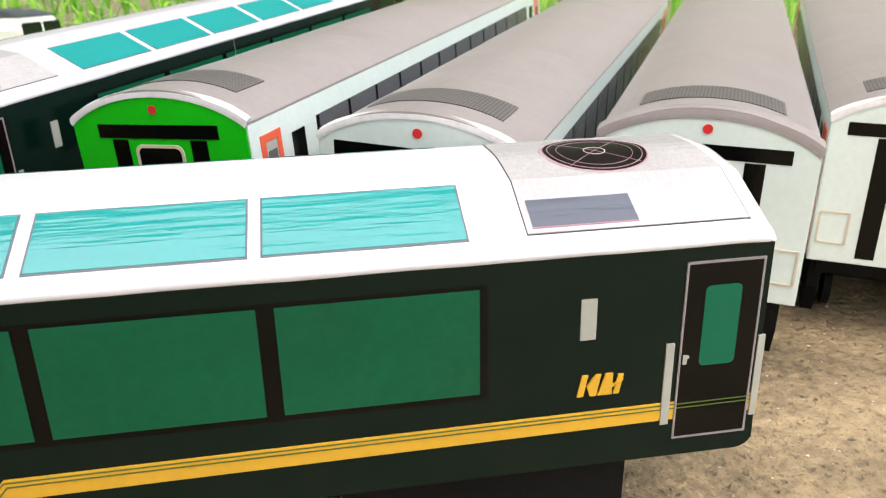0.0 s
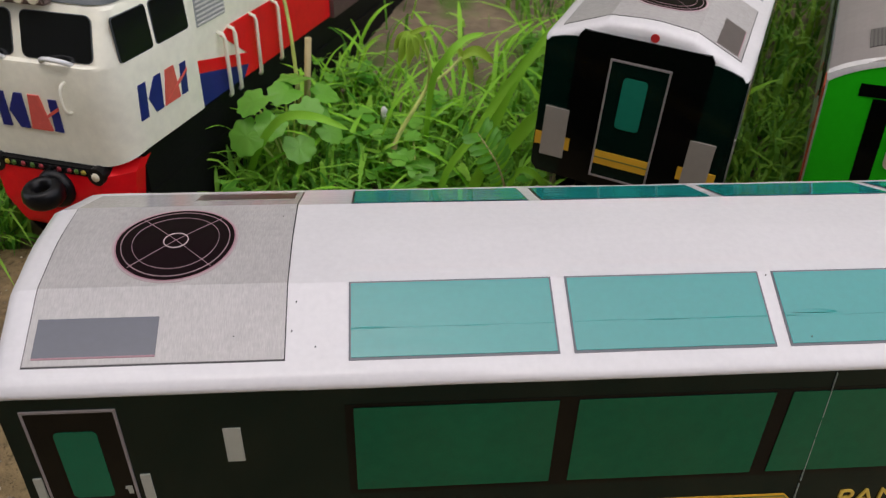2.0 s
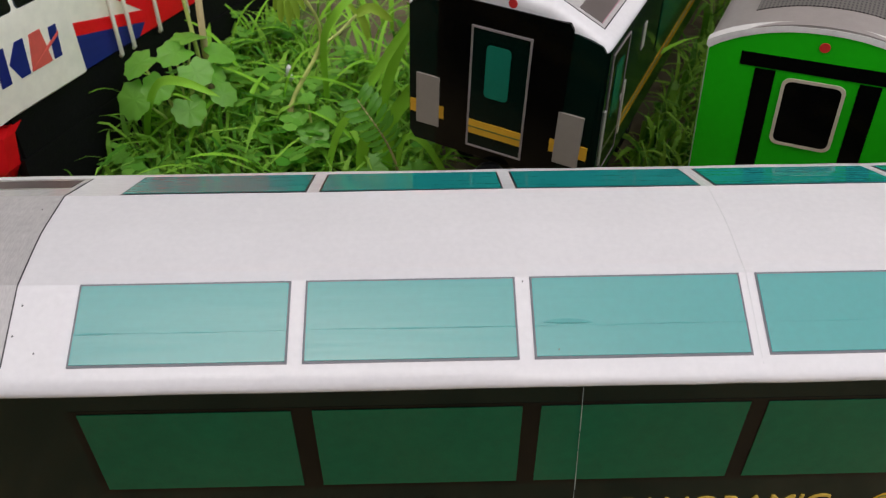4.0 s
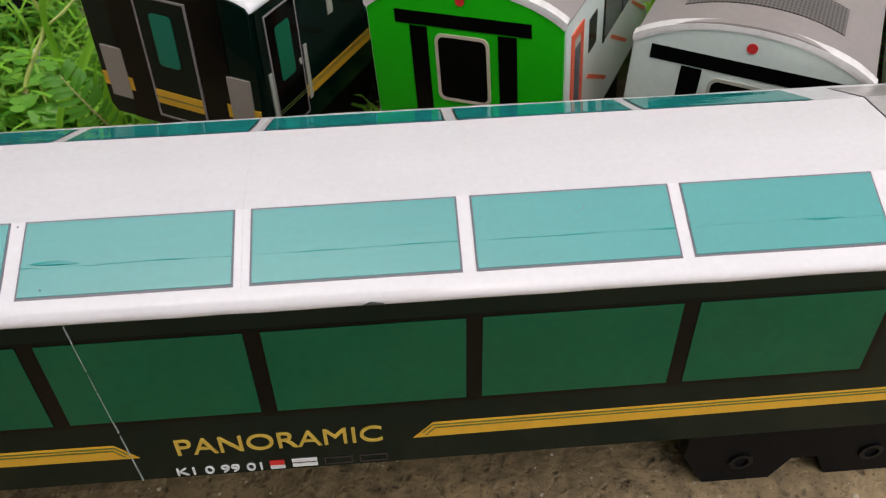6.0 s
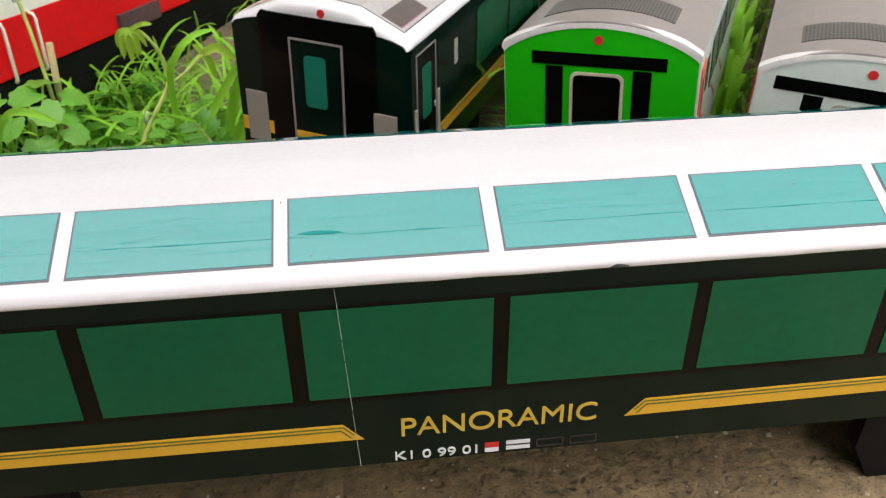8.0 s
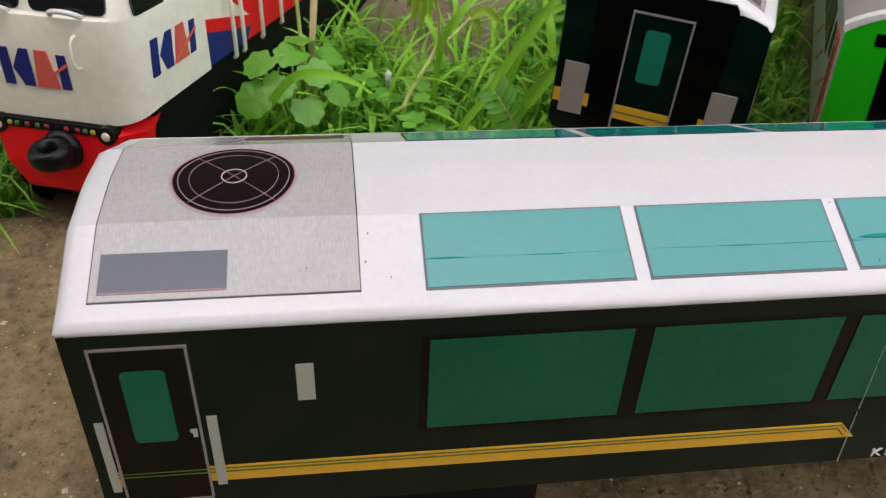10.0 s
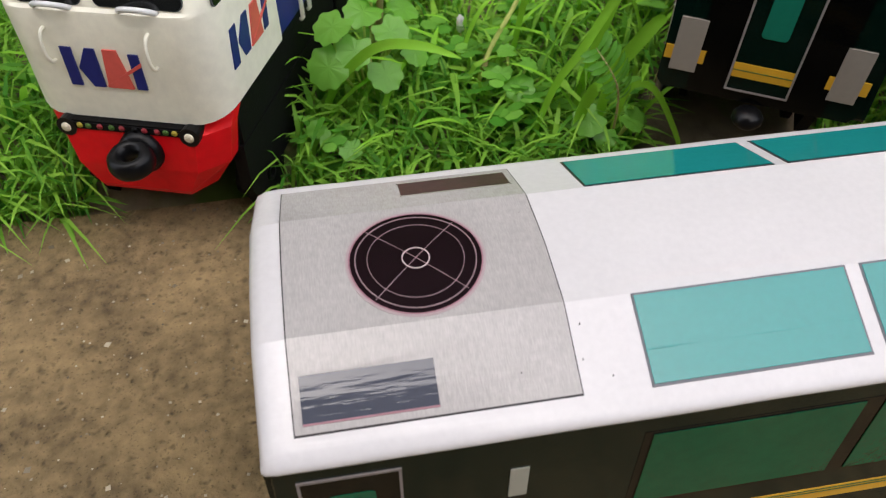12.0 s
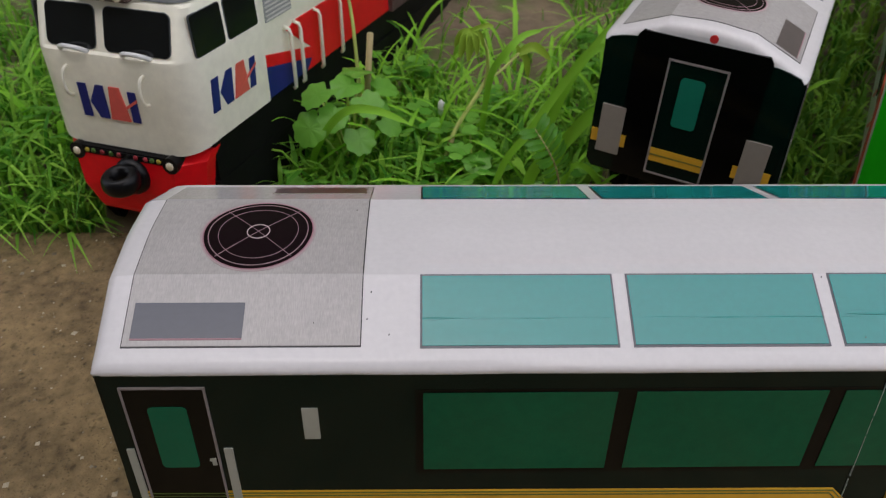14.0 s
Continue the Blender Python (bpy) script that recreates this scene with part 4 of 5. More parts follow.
        box(bm, 0.0045, 0.016, -0.017, 0.017, 0.1365, 0.1435, 0.001)
        board = part("lamp_board", bm, BROWN, cab, "brown board with cream lamps")
        for y in (-0.0125, -0.0045, 0.0045, 0.0125):
            bm = bmesh.new()
            frame_ring(bm, Face((0.0045, y, 0.1400), (0, -1, 0), (0, 0, 1)), circle(0, 0, 0.0028, 16), circle(0, 0, 0.0004, 16), -0.001, 0.0012)
            part("headlamp", bm, LAMPGLASS, board, "round cream headlamp")
        # pilot
        bm = bmesh.new()
        secs = []
        for z, w, x in ((0.0598, 0.0425, 0.004), (0.0560, 0.0430, -0.003), (0.0380, 0.0400, -0.004), (0.0260, 0.0310, -0.003), (0.0235, 0.0295, -0.002)):
            secs.append([(x, -w * 0.72, z), (x, w * 0.72, z), (x + 0.012, w, z), (x + 0.020, w, z), (x + 0.020, -w, z), (x + 0.012, -w, z)])
        loft(bm, secs)
        part("pilot", bm, LOCORED, cab, "red pilot plate, chipped at the edges")
        bm = bmesh.new()
        box(bm, 0.004, 0.016, -0.034, 0.034, 0.0585, 0.0612, 0.0008)
        part("buffer_beam", bm, UNDER, cab, "dark beam with small hose ends")
        bm = bmesh.new()
        box(bm, -0.0034, 0.008, -0.0285, 0.0285, 0.0556, 0.0603, 0.0008)
        part("stud_bar", bm, UNDER, cab, "black bar with tiny coloured studs")
        for y, m_stud in zip((-0.0225, -0.0185, -0.0145, -0.0085, -0.004, 0.002, 0.007, 0.0125, 0.0180, 0.0220), (DULLYELLOW, DULLGREEN, DULLRED, DULLRED, UNDER, DULLRED, DULLGREEN, DULLRED, DULLGREEN, DULLYELLOW)):
            bm = bmesh.new()
            bmesh.ops.create_uvsphere(bm, u_segments=8, v_segments=6, radius=0.0015)
            for v in bm.verts:
                v.co = Vector((-0.0036 + 0.6 * v.co.x, y + v.co.y, 0.0584 + 0.9 * v.co.z))
            part("stud", bm, m_stud, cab, "tiny coloured stud", True)
        bm = bmesh.new()
        tube(bm, [(0.002, -0.0045, 0.0475), (-0.006, -0.0045, 0.0475), (-0.0085, -0.0045, 0.0478)], [0.0112, 0.0100, 0.0078], 18)
        coupler = part("coupler", bm, CHROME, cab, "round glossy black coupler", True)
        bm = bmesh.new()
        tip = Matrix.Translation((-0.0130, -0.0045, 0.0490)) @ Matrix.Rotation(radians(-12), 4, "Y")
        ring_pts = [[bm.verts.new(tip @ Vector(((0.0066 + 0.0036 * math.cos(b)) * math.cos(a), (0.0070 + 0.0036 * math.cos(b)) * math.sin(a), 0.0052 * math.sin(b)))) for b in [math.tau * j / 10 for j in range(10)]] for a in [math.tau * i / 22 for i in range(22)]]
        for i in range(22):
            for j in range(10):
                bm.faces.new((ring_pts[i][j], ring_pts[(i + 1) % 22][j], ring_pts[(i + 1) % 22][(j + 1) % 10], ring_pts[i][(j + 1) % 10]))
        bmesh.ops.recalc_face_normals(bm, faces=bm.faces[:])
        part("coupler_ring", bm, CHROME, coupler, "black ring with a hole", True)
    # hood
    bm = bmesh.new()
    sec = [(-0.0440, 0.0648), (-0.0440, 0.1270), (-0.0400, 0.1330), (-0.020, 0.1360), (0.020, 0.1360), (0.0400, 0.1330), (0.0440, 0.1270), (0.0440, 0.0648)]
    loft(bm, [[(x, y, z) for y, z in sec] for x in (0.069, L - 0.069)])
    hood = part("hood", bm, LOCOWHITE, root, "cream hood with grey louvres")
    bm = bmesh.new()
    box(bm, 0.075, L - 0.075, -0.030, 0.030, 0.1350, 0.1400, 0.002)
    part("hood_top", bm, LOCOGREY, hood, "dark grey hood top")
    bm = bmesh.new()
    box(bm, 0.016, L - 0.016, -0.0425, 0.0425, 0.030, 0.0652, 0.002)
    part("underframe", bm, UNDER, root, "black underframe")
    bm = bmesh.new()
    box(bm, 0.16, L - 0.16, -0.044, 0.044, 0.006, 0.050, 0.004)
    part("fuel_tank", bm, UNDER, root, "black fuel tank")
    for s in (-1, 1):
        f = Face((0, -0.044, 0), (1, 0, 0), (0, 0, 1)) if s < 0 else Face((L, 0.044, 0), (-1, 0, 0), (0, 0, 1))
        plate("blue_stripe", f, [(0.071, 0.0650), (0.121, 0.0650), (0.128, 0.0712), (0.071, 0.0845)], LOCOBLUE, hood, 0.0006)
        plate("red_stripe", f, [(0.071, 0.0845), (0.128, 0.0712), (0.121, 0.0650), (0.482, 0.0650), (0.482, 0.0998), (0.1135, 0.0998), (0.1010, 0.0965), (0.1285, 0.0780), (0.071, 0.0915)], LOCORED, hood, 0.0006, "red stripe with a white arrow")
        for a, b0, b1, w in ((0.0795, 0.1074, 0.1315, 0.0297), (0.1540, 0.1073, 0.1290, 0.0286), (0.330, 0.0960, 0.1140, 0.022), (0.430, 0.1000, 0.1250, 0.020)):
            lv = plate("louvre", f, rect(a, a + w, b0, b1), LOUVREGREY, hood, 0.0004, "grey louvred panel")
            k = int((b1 - b0) / 0.0022)
            for i in range(k):
                z = b0 + (b1 - b0) * (i + 0.5) / k
                plate("slat", f, rect(a + 0.001, a + w - 0.001, z - 0.0004, z + 0.0004), RIM, lv, 0.0010)
        for a in (0.0985, 0.1100, 0.1355, 0.1645, 0.428, 0.455, 0.480):
            bm = bmesh.new()
            p = lambda aa, b, c: f.at(aa, b, c)
            tube(bm, [p(a, 0.0625, 0.003), p(a, 0.0635, 0.0044), p(a, 0.0955, 0.0044), p(a, 0.0985, 0.0036), p(a, 0.0995, 0.0)], 0.0012)
            part("handrail", bm, LOCOWHITE, root, "white handrail post", True)
        plate("step_box", f, rect(0.252, 0.306, 0.0640, 0.0770), DIRTYRED, root, 0.004, "dirty box on the sill")
    for x in (0.088, L - 0.088):
        bogie(root, x, 0.072, 0.043, 0.040, -0.004)
    return root


loco = locomotive()
LOCO_NOSE = (-0.3387, 0.2032)
loco.matrix_basis = Matrix.Translation((*LOCO_NOSE, 0.0056)) @ pose(0, 0, 0, 0, 0, 90 - 20.3) @ pose(0, 0, 0, -2.2, 0, 0) @ pose(0, 0, 0, 0, 4.05, 0)


# ---- grass and weeds ----
def inside(x, y, nose, degrees, length, half):
    g = radians(degrees)
    dx, dy = x - nose[0], y - nose[1]
    a, b = dx * math.sin(g) + dy * math.cos(g), dx * math.cos(g) - dy * math.sin(g)
    return -0.004 < a < length and abs(b) < half


STANDING = [((-0.0566, 0.1888), 27.6, 0.56, 0.049), ((0.0814, 0.1586), 28.4, 0.56, 0.048), ((0.1823, 0.1215), 29.4, 0.56, 0.048),
            ((0.3068, 0.1112), 28.9, 0.56, 0.048), ((0.42, 0.11), 30.2, 0.56, 0.048), (LOCO_NOSE, 20.3, 0.56, 0.047)]


def free(x, y):
    return not any(inside(x, y, *s) for s in STANDING)


def blade(verts, faces, x, y, z, h, w, heading, lean, rng):
    """A bent, tapering strip of three lengths."""
    c, s = math.cos(heading), math.sin(heading)
    k = len(verts)
    steps = ((0, 0, 0.8), (0.45, 0.10, 1.0), (0.75, 0.32, 0.85), (0.92, 0.65, 0.55), (0.98, 1.0, 0.0))
    for q, b, ww in steps:
        d = lean * h * b
        zz = z + h * q * (1 - 0.35 * lean * b)
        px, py = x + c * d, y + s * d
        if ww:
            verts.append((px - s * w * ww / 2, py + c * w * ww / 2, zz))
            verts.append((px + s * w * ww / 2, py - c * w * ww / 2, zz))
        else:
            verts.append((px, py, zz))
    faces += [(k, k + 1, k + 3, k + 2), (k + 2, k + 3, k + 5, k + 4), (k + 4, k + 5, k + 7, k + 6), (k + 6, k + 7, k + 8)]


def stuff_mesh(name, verts, faces, material, label, category):
    me = bpy.data.meshes.new(name)
    me.from_pydata(verts, [], faces)
    me.materials.append(material)
    return tagged(new(name, me), label, category, kind="stuff")


rng = random.Random(11)
verts, faces = [], []
for i in range(30000):
    # distance from the slab's edge, thinning smoothly with distance
    q = rng.random()
    y = 0.222 + 0.50 * q ** 1.3 + 7.0 * q ** 9
    x = -0.10 + 0.15 * (y - 0.22) + rng.gauss(0, 0.36 + 0.75 * (y - 0.22))
    if not free(x, y) or (noise.noise((x * 7, y * 7, 3)) < -0.33 and y < 1.0):
        continue
    if ((x + 0.125) / 0.070) ** 2 + ((y - 0.50) / 0.15) ** 2 < 1 and rng.random() < 0.93:
        continue
    far_off = min(1.0, max(0.0, (y - 0.5) / 2.5))
    h = rng.uniform(0.014, 0.046) * (0.5 + 0.6 * rng.random()) * (1 + 3.0 * far_off) * (1.3 if x < -0.36 or y > 0.42 else 1.0)
    w = rng.uniform(0.0010, 0.0031) * (1.7 if rng.random() < 0.25 else 1.0) * (1 + 3.0 * far_off)
    blade(verts, faces, x, y, rise(x, y) - 0.002, h, w, rng.uniform(0, 6.283), rng.uniform(0.1, 1.6), rng)
# tufts that hang over the edge of the slab
for i in range(230):
    x, y = rng.uniform(-0.75, 0.02), 0.226 + rng.random() ** 2 * 0.03
    if free(x, y):
        blade(verts, faces, x, y, rise(x, y) - 0.001, rng.uniform(0.012, 0.038), rng.uniform(0.0012, 0.0028), rng.uniform(-2.6, -0.5), rng.uniform(0.6, 1.9), rng)
stuff_mesh("grass", verts, faces, GRASS, "lush green grass with bent blades", "grass")
# small three-part leaves between the blades
verts, faces = [], []
for i in range(1150):
    x, y = (rng.uniform(-0.27, -0.03), rng.uniform(0.232, 0.46)) if i < 850 else (rng.uniform(-0.62, -0.34), rng.uniform(0.24, 0.55))
    if not free(x, y) or noise.noise((x * 16, y * 16, 9)) < -0.05 or ((x + 0.125) / 0.070) ** 2 + ((y - 0.50) / 0.15) ** 2 < 1:
        continue
    z, r, g0 = rise(x, y) + rng.uniform(0.006, 0.034), rng.uniform(0.0024, 0.0050), rng.uniform(0, 6.28)
    tx, ty = rng.uniform(-0.4, 0.4), rng.uniform(-0.5, 0.2)
    for j in range(3):
        g = g0 + 2.094 * j
        cx, cy = x + r * math.cos(g), y + r * math.sin(g)
        k = len(verts)
        ring_xy = [(cx + r * 1.05 * math.cos(q), cy + r * 0.9 * math.sin(q)) for q in [g + 1.0472 * n6 for n6 in range(6)]]
        for px, py in ring_xy:
            verts.append((px, py, z + tx * (px - x) + ty * (py - y)))
        faces.append(tuple(range(k, k + 6)))
stuff_mesh("clover", verts, faces, CLOVER, "small three-part clover leaves in the grass", "clover")


def glide(path, n):
    """Points of a smooth line through the given ones."""
    pts = [Vector(p) for p in path]
    pts = [pts[0] * 2 - pts[1]] + pts + [pts[-1] * 2 - pts[-2]]
    out = []
    for i in range(n + 1):
        q = i / n * (len(pts) - 3)
        k = min(int(q), len(pts) - 4)
        u = q - k
        a, b, c, d = pts[k:k + 4]
        out.append(0.5 * (2 * b + (c - a) * u + (2 * a - 5 * b + 4 * c - d) * u * u + (3 * b - a - 3 * c + d) * u ** 3))
    return out


def strip_leaf(bm, path, width, n=12, fold=0.18, blunt=0.55, sway=None):
    """A long leaf along a smooth line, folded at the midrib and tapered to its tip."""
    line = glide(path, n)
    rows = []
    for i, p in enumerate(line):
        q = i / n
        d = (line[min(i + 1, n)] - line[max(i - 1, 0)]).normalized()
        side = d.cross(Vector(sway or (0.1, -0.75, 0.65)).normalized())
        side = side.normalized() if side.length > 1e-4 else Vector((1, 0, 0))
        up = side.cross(d).normalized()
        w = max(0.00015, width * (0.45 + 1.15 * q) * max(0.0, 1 - q) ** blunt)
        rows.append([bm.verts.new(p - side * w / 2 + up * w * fold), bm.verts.new(p), bm.verts.new(p + side * w / 2 + up * w * fold)])
    for a, b in zip(rows, rows[1:]):
        for k in (0, 1):
            bm.faces.new((a[k], a[k + 1], b[k + 1], b[k]))


def round_leaf(bm, p, r, n, out, rg, scallop=0.11):
    """A rounded, scalloped leaf with a notch at its stalk, gently cupped, veins sunk a little."""
    n = Vector(n).normalized()
    u = (Vector(out) - n * Vector(out).dot(n)).normalized()
    w = n.cross(u)
    k = 54
    cup, droop = rg.uniform(-0.10, 0.22), rg.uniform(0.05, 0.25)
    rings = []
    for f in (0.03, 0.3, 0.55, 0.8, 0.93, 1.0):
        row = []
        for i in range(k):
            g = math.tau * i / k
            reach = 1.0 - 0.42 * max(0.0, -math.cos(g)) ** 14
            if f > 0.9:
                reach *= 1 - scallop * (0.5 + 0.5 * math.cos(9 * g)) * (1.0 if f == 1.0 else 0.4)
            a, b = f * reach * math.cos(g), f * reach * math.sin(g) * 0.95
            vein = 0.022 * math.cos(7 * g) * f
            row.append(bm.verts.new(p + (u * a + w * b + n * (cup * b * b - droop * a * a + vein + rg.uniform(-0.012, 0.012))) * r))
        rings.append(row)
    bm.faces.new(rings[0])
    for ra, rb in zip(rings, rings[1:]):
        for i in range(k):
            m = (i + 1) % k
            bm.faces.new((ra[i], rb[i], rb[m], ra[m]))


def big_leaf_weed(x, y, leaves, seed):
    """A low weed with round scalloped leaves; leaves: world place of the middle, radius and lean of each."""
    rg = random.Random(seed)
    root = thing("weed", "low weed with rounded scalloped green leaves", "plant", "weeds in the grass")
    foot = Vector((x, y, rise(x, y) - 0.001))
    root.matrix_basis = Matrix.Translation(foot)
    for lx, ly, lz, r, nx, ny in leaves:
        p = Vector((lx, ly, lz)) - foot
        n = Vector((nx, ny, 1)).normalized()
        out = Vector((p.x + rg.uniform(-0.004, 0.004), p.y - 0.006, 0.0))
        bm = bmesh.new()
        round_leaf(bm, p, r, n, out, rg)
        part("leaf", bm, CLOVER, root, smooth=True)
        bm = bmesh.new()
        tube(bm, glide([(0, 0, 0), p * 0.55 + Vector((0, 0, p.z * 0.12)), p - n * r * 0.06], 6), 0.0007, 5)
        part("stalk", bm, STALK, root)
    return root


def bud_weed(x, y, seed):
    """A bent stalk with a side shoot, a drooping bud of folded leaves at the top and two leaves at the shoot's end."""
    rg = random.Random(seed)
    root = thing("weed", "tall weed with a bent straw-coloured stalk and drooping bud", "plant", "weeds in the grass")
    foot = Vector((x, y, rise(x, y) - 0.001))
    root.matrix_basis = Matrix.Translation(foot)
    at = lambda *q: Vector(q) - foot
    path = [at(x, y, foot.z), at(-0.1700, 0.2664, 0.0250), at(-0.1634, 0.2695, 0.0441), at(-0.1475, 0.2770, 0.0695), at(-0.1462, 0.2745, 0.0860), at(-0.1490, 0.2690, 0.0985), at(-0.1535, 0.2640, 0.1075), at(-0.1575, 0.2610, 0.1080)]
    bm = bmesh.new()
    line = glide(path, 28)
    tube(bm, line, [0.0016 - 0.0010 * i / 28 for i in range(29)], 8)
    part("stalk", bm, STALK, root, smooth=True)
    bm = bmesh.new()
    tube(bm, [line[6] + Vector((0, 0, -0.0016)), line[6] + Vector((0.0003, 0, 0)), line[7]], [0.0014, 0.0021, 0.0014], 8)
    part("joint", bm, DRYGRASS, root, "brown swollen joint", True)
    shoot = [path[3], at(-0.136, 0.282, 0.0765), at(-0.1265, 0.288, 0.0838)]
    bm = bmesh.new()
    tube(bm, glide(shoot, 8), 0.0008, 6)
    part("shoot", bm, STALK, root, smooth=True)
    # the drooping bud: pointed leaves that hang and fold over one another
    tip = path[-1]
    for dx, dy, dz, width in ((-0.0055, -0.003, -0.0140, 0.0070), (-0.0010, -0.004, -0.0165, 0.0062), (0.0040, -0.003, -0.0125, 0.0058), (-0.0085, 0.000, -0.0085, 0.0052), (0.0075, -0.001, -0.0085, 0.0046), (0.0010, 0.002, -0.0150, 0.0060), (0.0125, -0.001, 0.0040, 0.0042)):
        bm = bmesh.new()
        end = Vector((dx, dy, dz))
        strip_leaf(bm, [tip + Vector((0, 0, 0.001)), tip + end * 0.35 + Vector((dx * 0.25, -0.002, 0.003)), tip + end], width, 8, 0.3, 0.6)
        part("bud_leaf", bm, BUD, root, smooth=True)
    end = shoot[-1]
    for d, mid, width in (((0.0200, 0.004, -0.0065), (0.009, 0.001, 0.003), 0.0085), ((0.0060, -0.002, -0.0150), (0.004, -0.001, -0.004), 0.0065), ((-0.0050, 0.0, 0.0065), (-0.002, 0, 0.004), 0.0040), ((0.0130, 0.003, 0.0010), (0.006, 0.001, 0.003), 0.0050)):
        bm = bmesh.new()
        strip_leaf(bm, [end, end + Vector(mid), end + Vector(d)], width, 8, 0.22, 0.6)
        part("leaf", bm, BUD, root, smooth=True)
    return root


def dry_stem(x, y):
    root = thing("weed", "thin olive stem beside a broken straw-coloured stump", "plant", "weeds in the grass")
    foot = Vector((x, y, rise(x, y) - 0.001))
    root.matrix_basis = Matrix.Translation(foot)
    top = Vector((-0.2152, 0.2997, 0.0907)) - foot
    bm = bmesh.new()
    tube(bm, [(0, 0, 0), top * 0.5 - Vector((0.001, 0, 0)), top], [0.0019, 0.0020, 0.0020], 9)
    part("stump", bm, DRYGRASS, root, smooth=True)
    bm = bmesh.new()
    tube(bm, glide([(-0.002, 0.001, 0.010), (-0.0035, 0.001, 0.060), (-0.0050, 0.001, 0.092), (-0.0085, 0.002, 0.125), (-0.0070, 0.003, 0.160)], 14), [0.0014 - 0.0006 * i / 14 for i in range(15)], 8)
    part("stem", bm, STALK, root, smooth=True)
    for dx, dz in ((0.012, 0.148), (-0.020, 0.172), (0.010, 0.178)):
        bm = bmesh.new()
        a = Vector((-0.0078, 0.0025, dz - 0.012))
        strip_leaf(bm, [a, a + Vector((dx * 0.5, -0.001, 0.009)), a + Vector((dx, -0.003, 0.006))], 0.009, 8, 0.2, 0.6)
        part("leaf", bm, CLOVER, root, smooth=True)
    return root


def seed_head(x, y, z):
    root = thing("seed_head", "small fluffy white seed head on a thin stalk", "plant", "weeds in the grass")
    root.matrix_basis = pose(x, y, rise(x, y) - 0.001)
    top = z - rise(x, y)
    bm = bmesh.new()
    tube(bm, [(0, 0, 0), (0.001, 0, top * 0.5), (0, 0, top)], 0.0005, 5)
    part("stalk", bm, STALK, root)
    bm = bmesh.new()
    tube(bm, [(0, 0, top - 0.005), (0.0003, 0, top - 0.003), (-0.0003, 0, top + 0.001), (0.0004, 0, top + 0.004), (0, 0, top + 0.006)], [0.0008, 0.0021, 0.0018, 0.0022, 0.0007], 9)
    part("fluff", bm, FLAGWHITE, root, "white fluff", True)
    return root


def fern_leaf(path, pairs, span):
    """A feathery leaf: paired oblong leaflets along a bent spine."""
    root = thing("weed", "small feathery leaf with paired oblong leaflets", "plant", "weeds in the grass")
    foot = Vector(path[0])
    root.matrix_basis = Matrix.Translation(foot)
    line = glide([Vector(p) - foot for p in path], 40)
    bm = bmesh.new()
    tube(bm, line, [0.0009 - 0.0006 * i / 40 for i in range(41)], 6)
    part("stalk", bm, DRYGRASS, root)
    for i in range(pairs):
        q = 0.42 + 0.57 * i / (pairs - 1)
        k = min(39, int(q * 40))
        p, d = line[k], (line[k + 1] - line[k - 1]).normalized()
        across = d.cross(Vector((0.05, -0.65, 0.75))).normalized()
        up = across.cross(d).normalized()
        ln = span * (0.75 + 0.5 * math.sin(math.pi * min(1.0, 1.25 - q)))
        for sgn in (-1, 1):
            bm = bmesh.new()
            end = p + across * sgn * ln + d * ln * 0.45 + up * ln * 0.12
            strip_leaf(bm, [p, (p + end) * 0.5 + up * ln * 0.12, end], ln * 0.36, 5, 0.12, 0.35, up)
            part("leaflet", bm, CLOVER, root, smooth=True)
    return root


def long_leaf(path, width, material=None, label="broad arching green grass leaf"):
    """A single broad grass leaf along a given line."""
    root = thing("grass_leaf", label, "plant", "broad leaves in the grass")
    foot = Vector(path[0])
    root.matrix_basis = Matrix.Translation(foot)
    bm = bmesh.new()
    strip_leaf(bm, [Vector(p) - foot for p in path], width, 16)
    part("leaf", bm, material or BROAD, root, smooth=True)
    return root


def broad_blade(x, y, height, reach, heading, width, material=None):
    """A single broad grass leaf that arches over."""
    root = thing("grass_leaf", "broad arching green grass leaf", "plant", "broad leaves in the grass")
    root.matrix_basis = pose(x, y, rise(x, y) - 0.001, 0, 0, math.degrees(heading))
    bm = bmesh.new()
    k = 9
    rows = []
    for i in range(k + 1):
        q = i / k
        w = width * (0.55 + 1.2 * q) * (1 - q) ** 0.6 if q < 1 else 0.0002
        px, pz = reach * q ** 1.5, height * (1.9 * q - 0.95 * q * q)
        rows.append([bm.verts.new((px, -w / 2, pz)), bm.verts.new((px, 0, pz - w * 0.18)), bm.verts.new((px, w / 2, pz))])
    for a, b in zip(rows, rows[1:]):
        for j in (0, 1):
            bm.faces.new((a[j], a[j + 1], b[j + 1], b[j]))
    part("leaf", bm, material or BROAD, root, smooth=True)
    return root


big_leaf_weed(-0.2290, 0.2760, [(-0.2456, 0.2688, 0.0660, 0.0115, -0.35, -0.30), (-0.2291, 0.2805, 0.0661, 0.0112, 0.05, -0.25), (-0.2072, 0.2900, 0.0600, 0.0098, 0.30, -0.20), (-0.2500, 0.2578, 0.0500, 0.0125, -0.45, -0.95),
                                (-0.2360, 0.2610, 0.0560, 0.0105, -0.10, -0.70), (-0.2165, 0.2689, 0.0600, 0.0105, 0.20, -0.60), (-0.2230, 0.2930, 0.0690, 0.0120, 0.00, 0.20), (-0.2215, 0.2590, 0.0420, 0.0105, 0.25, -0.90),
                                (-0.2040, 0.2700, 0.0460, 0.0090, 0.55, -0.50), (-0.2110, 0.2800, 0.0520, 0.0085, 0.40, -0.30)], 3)
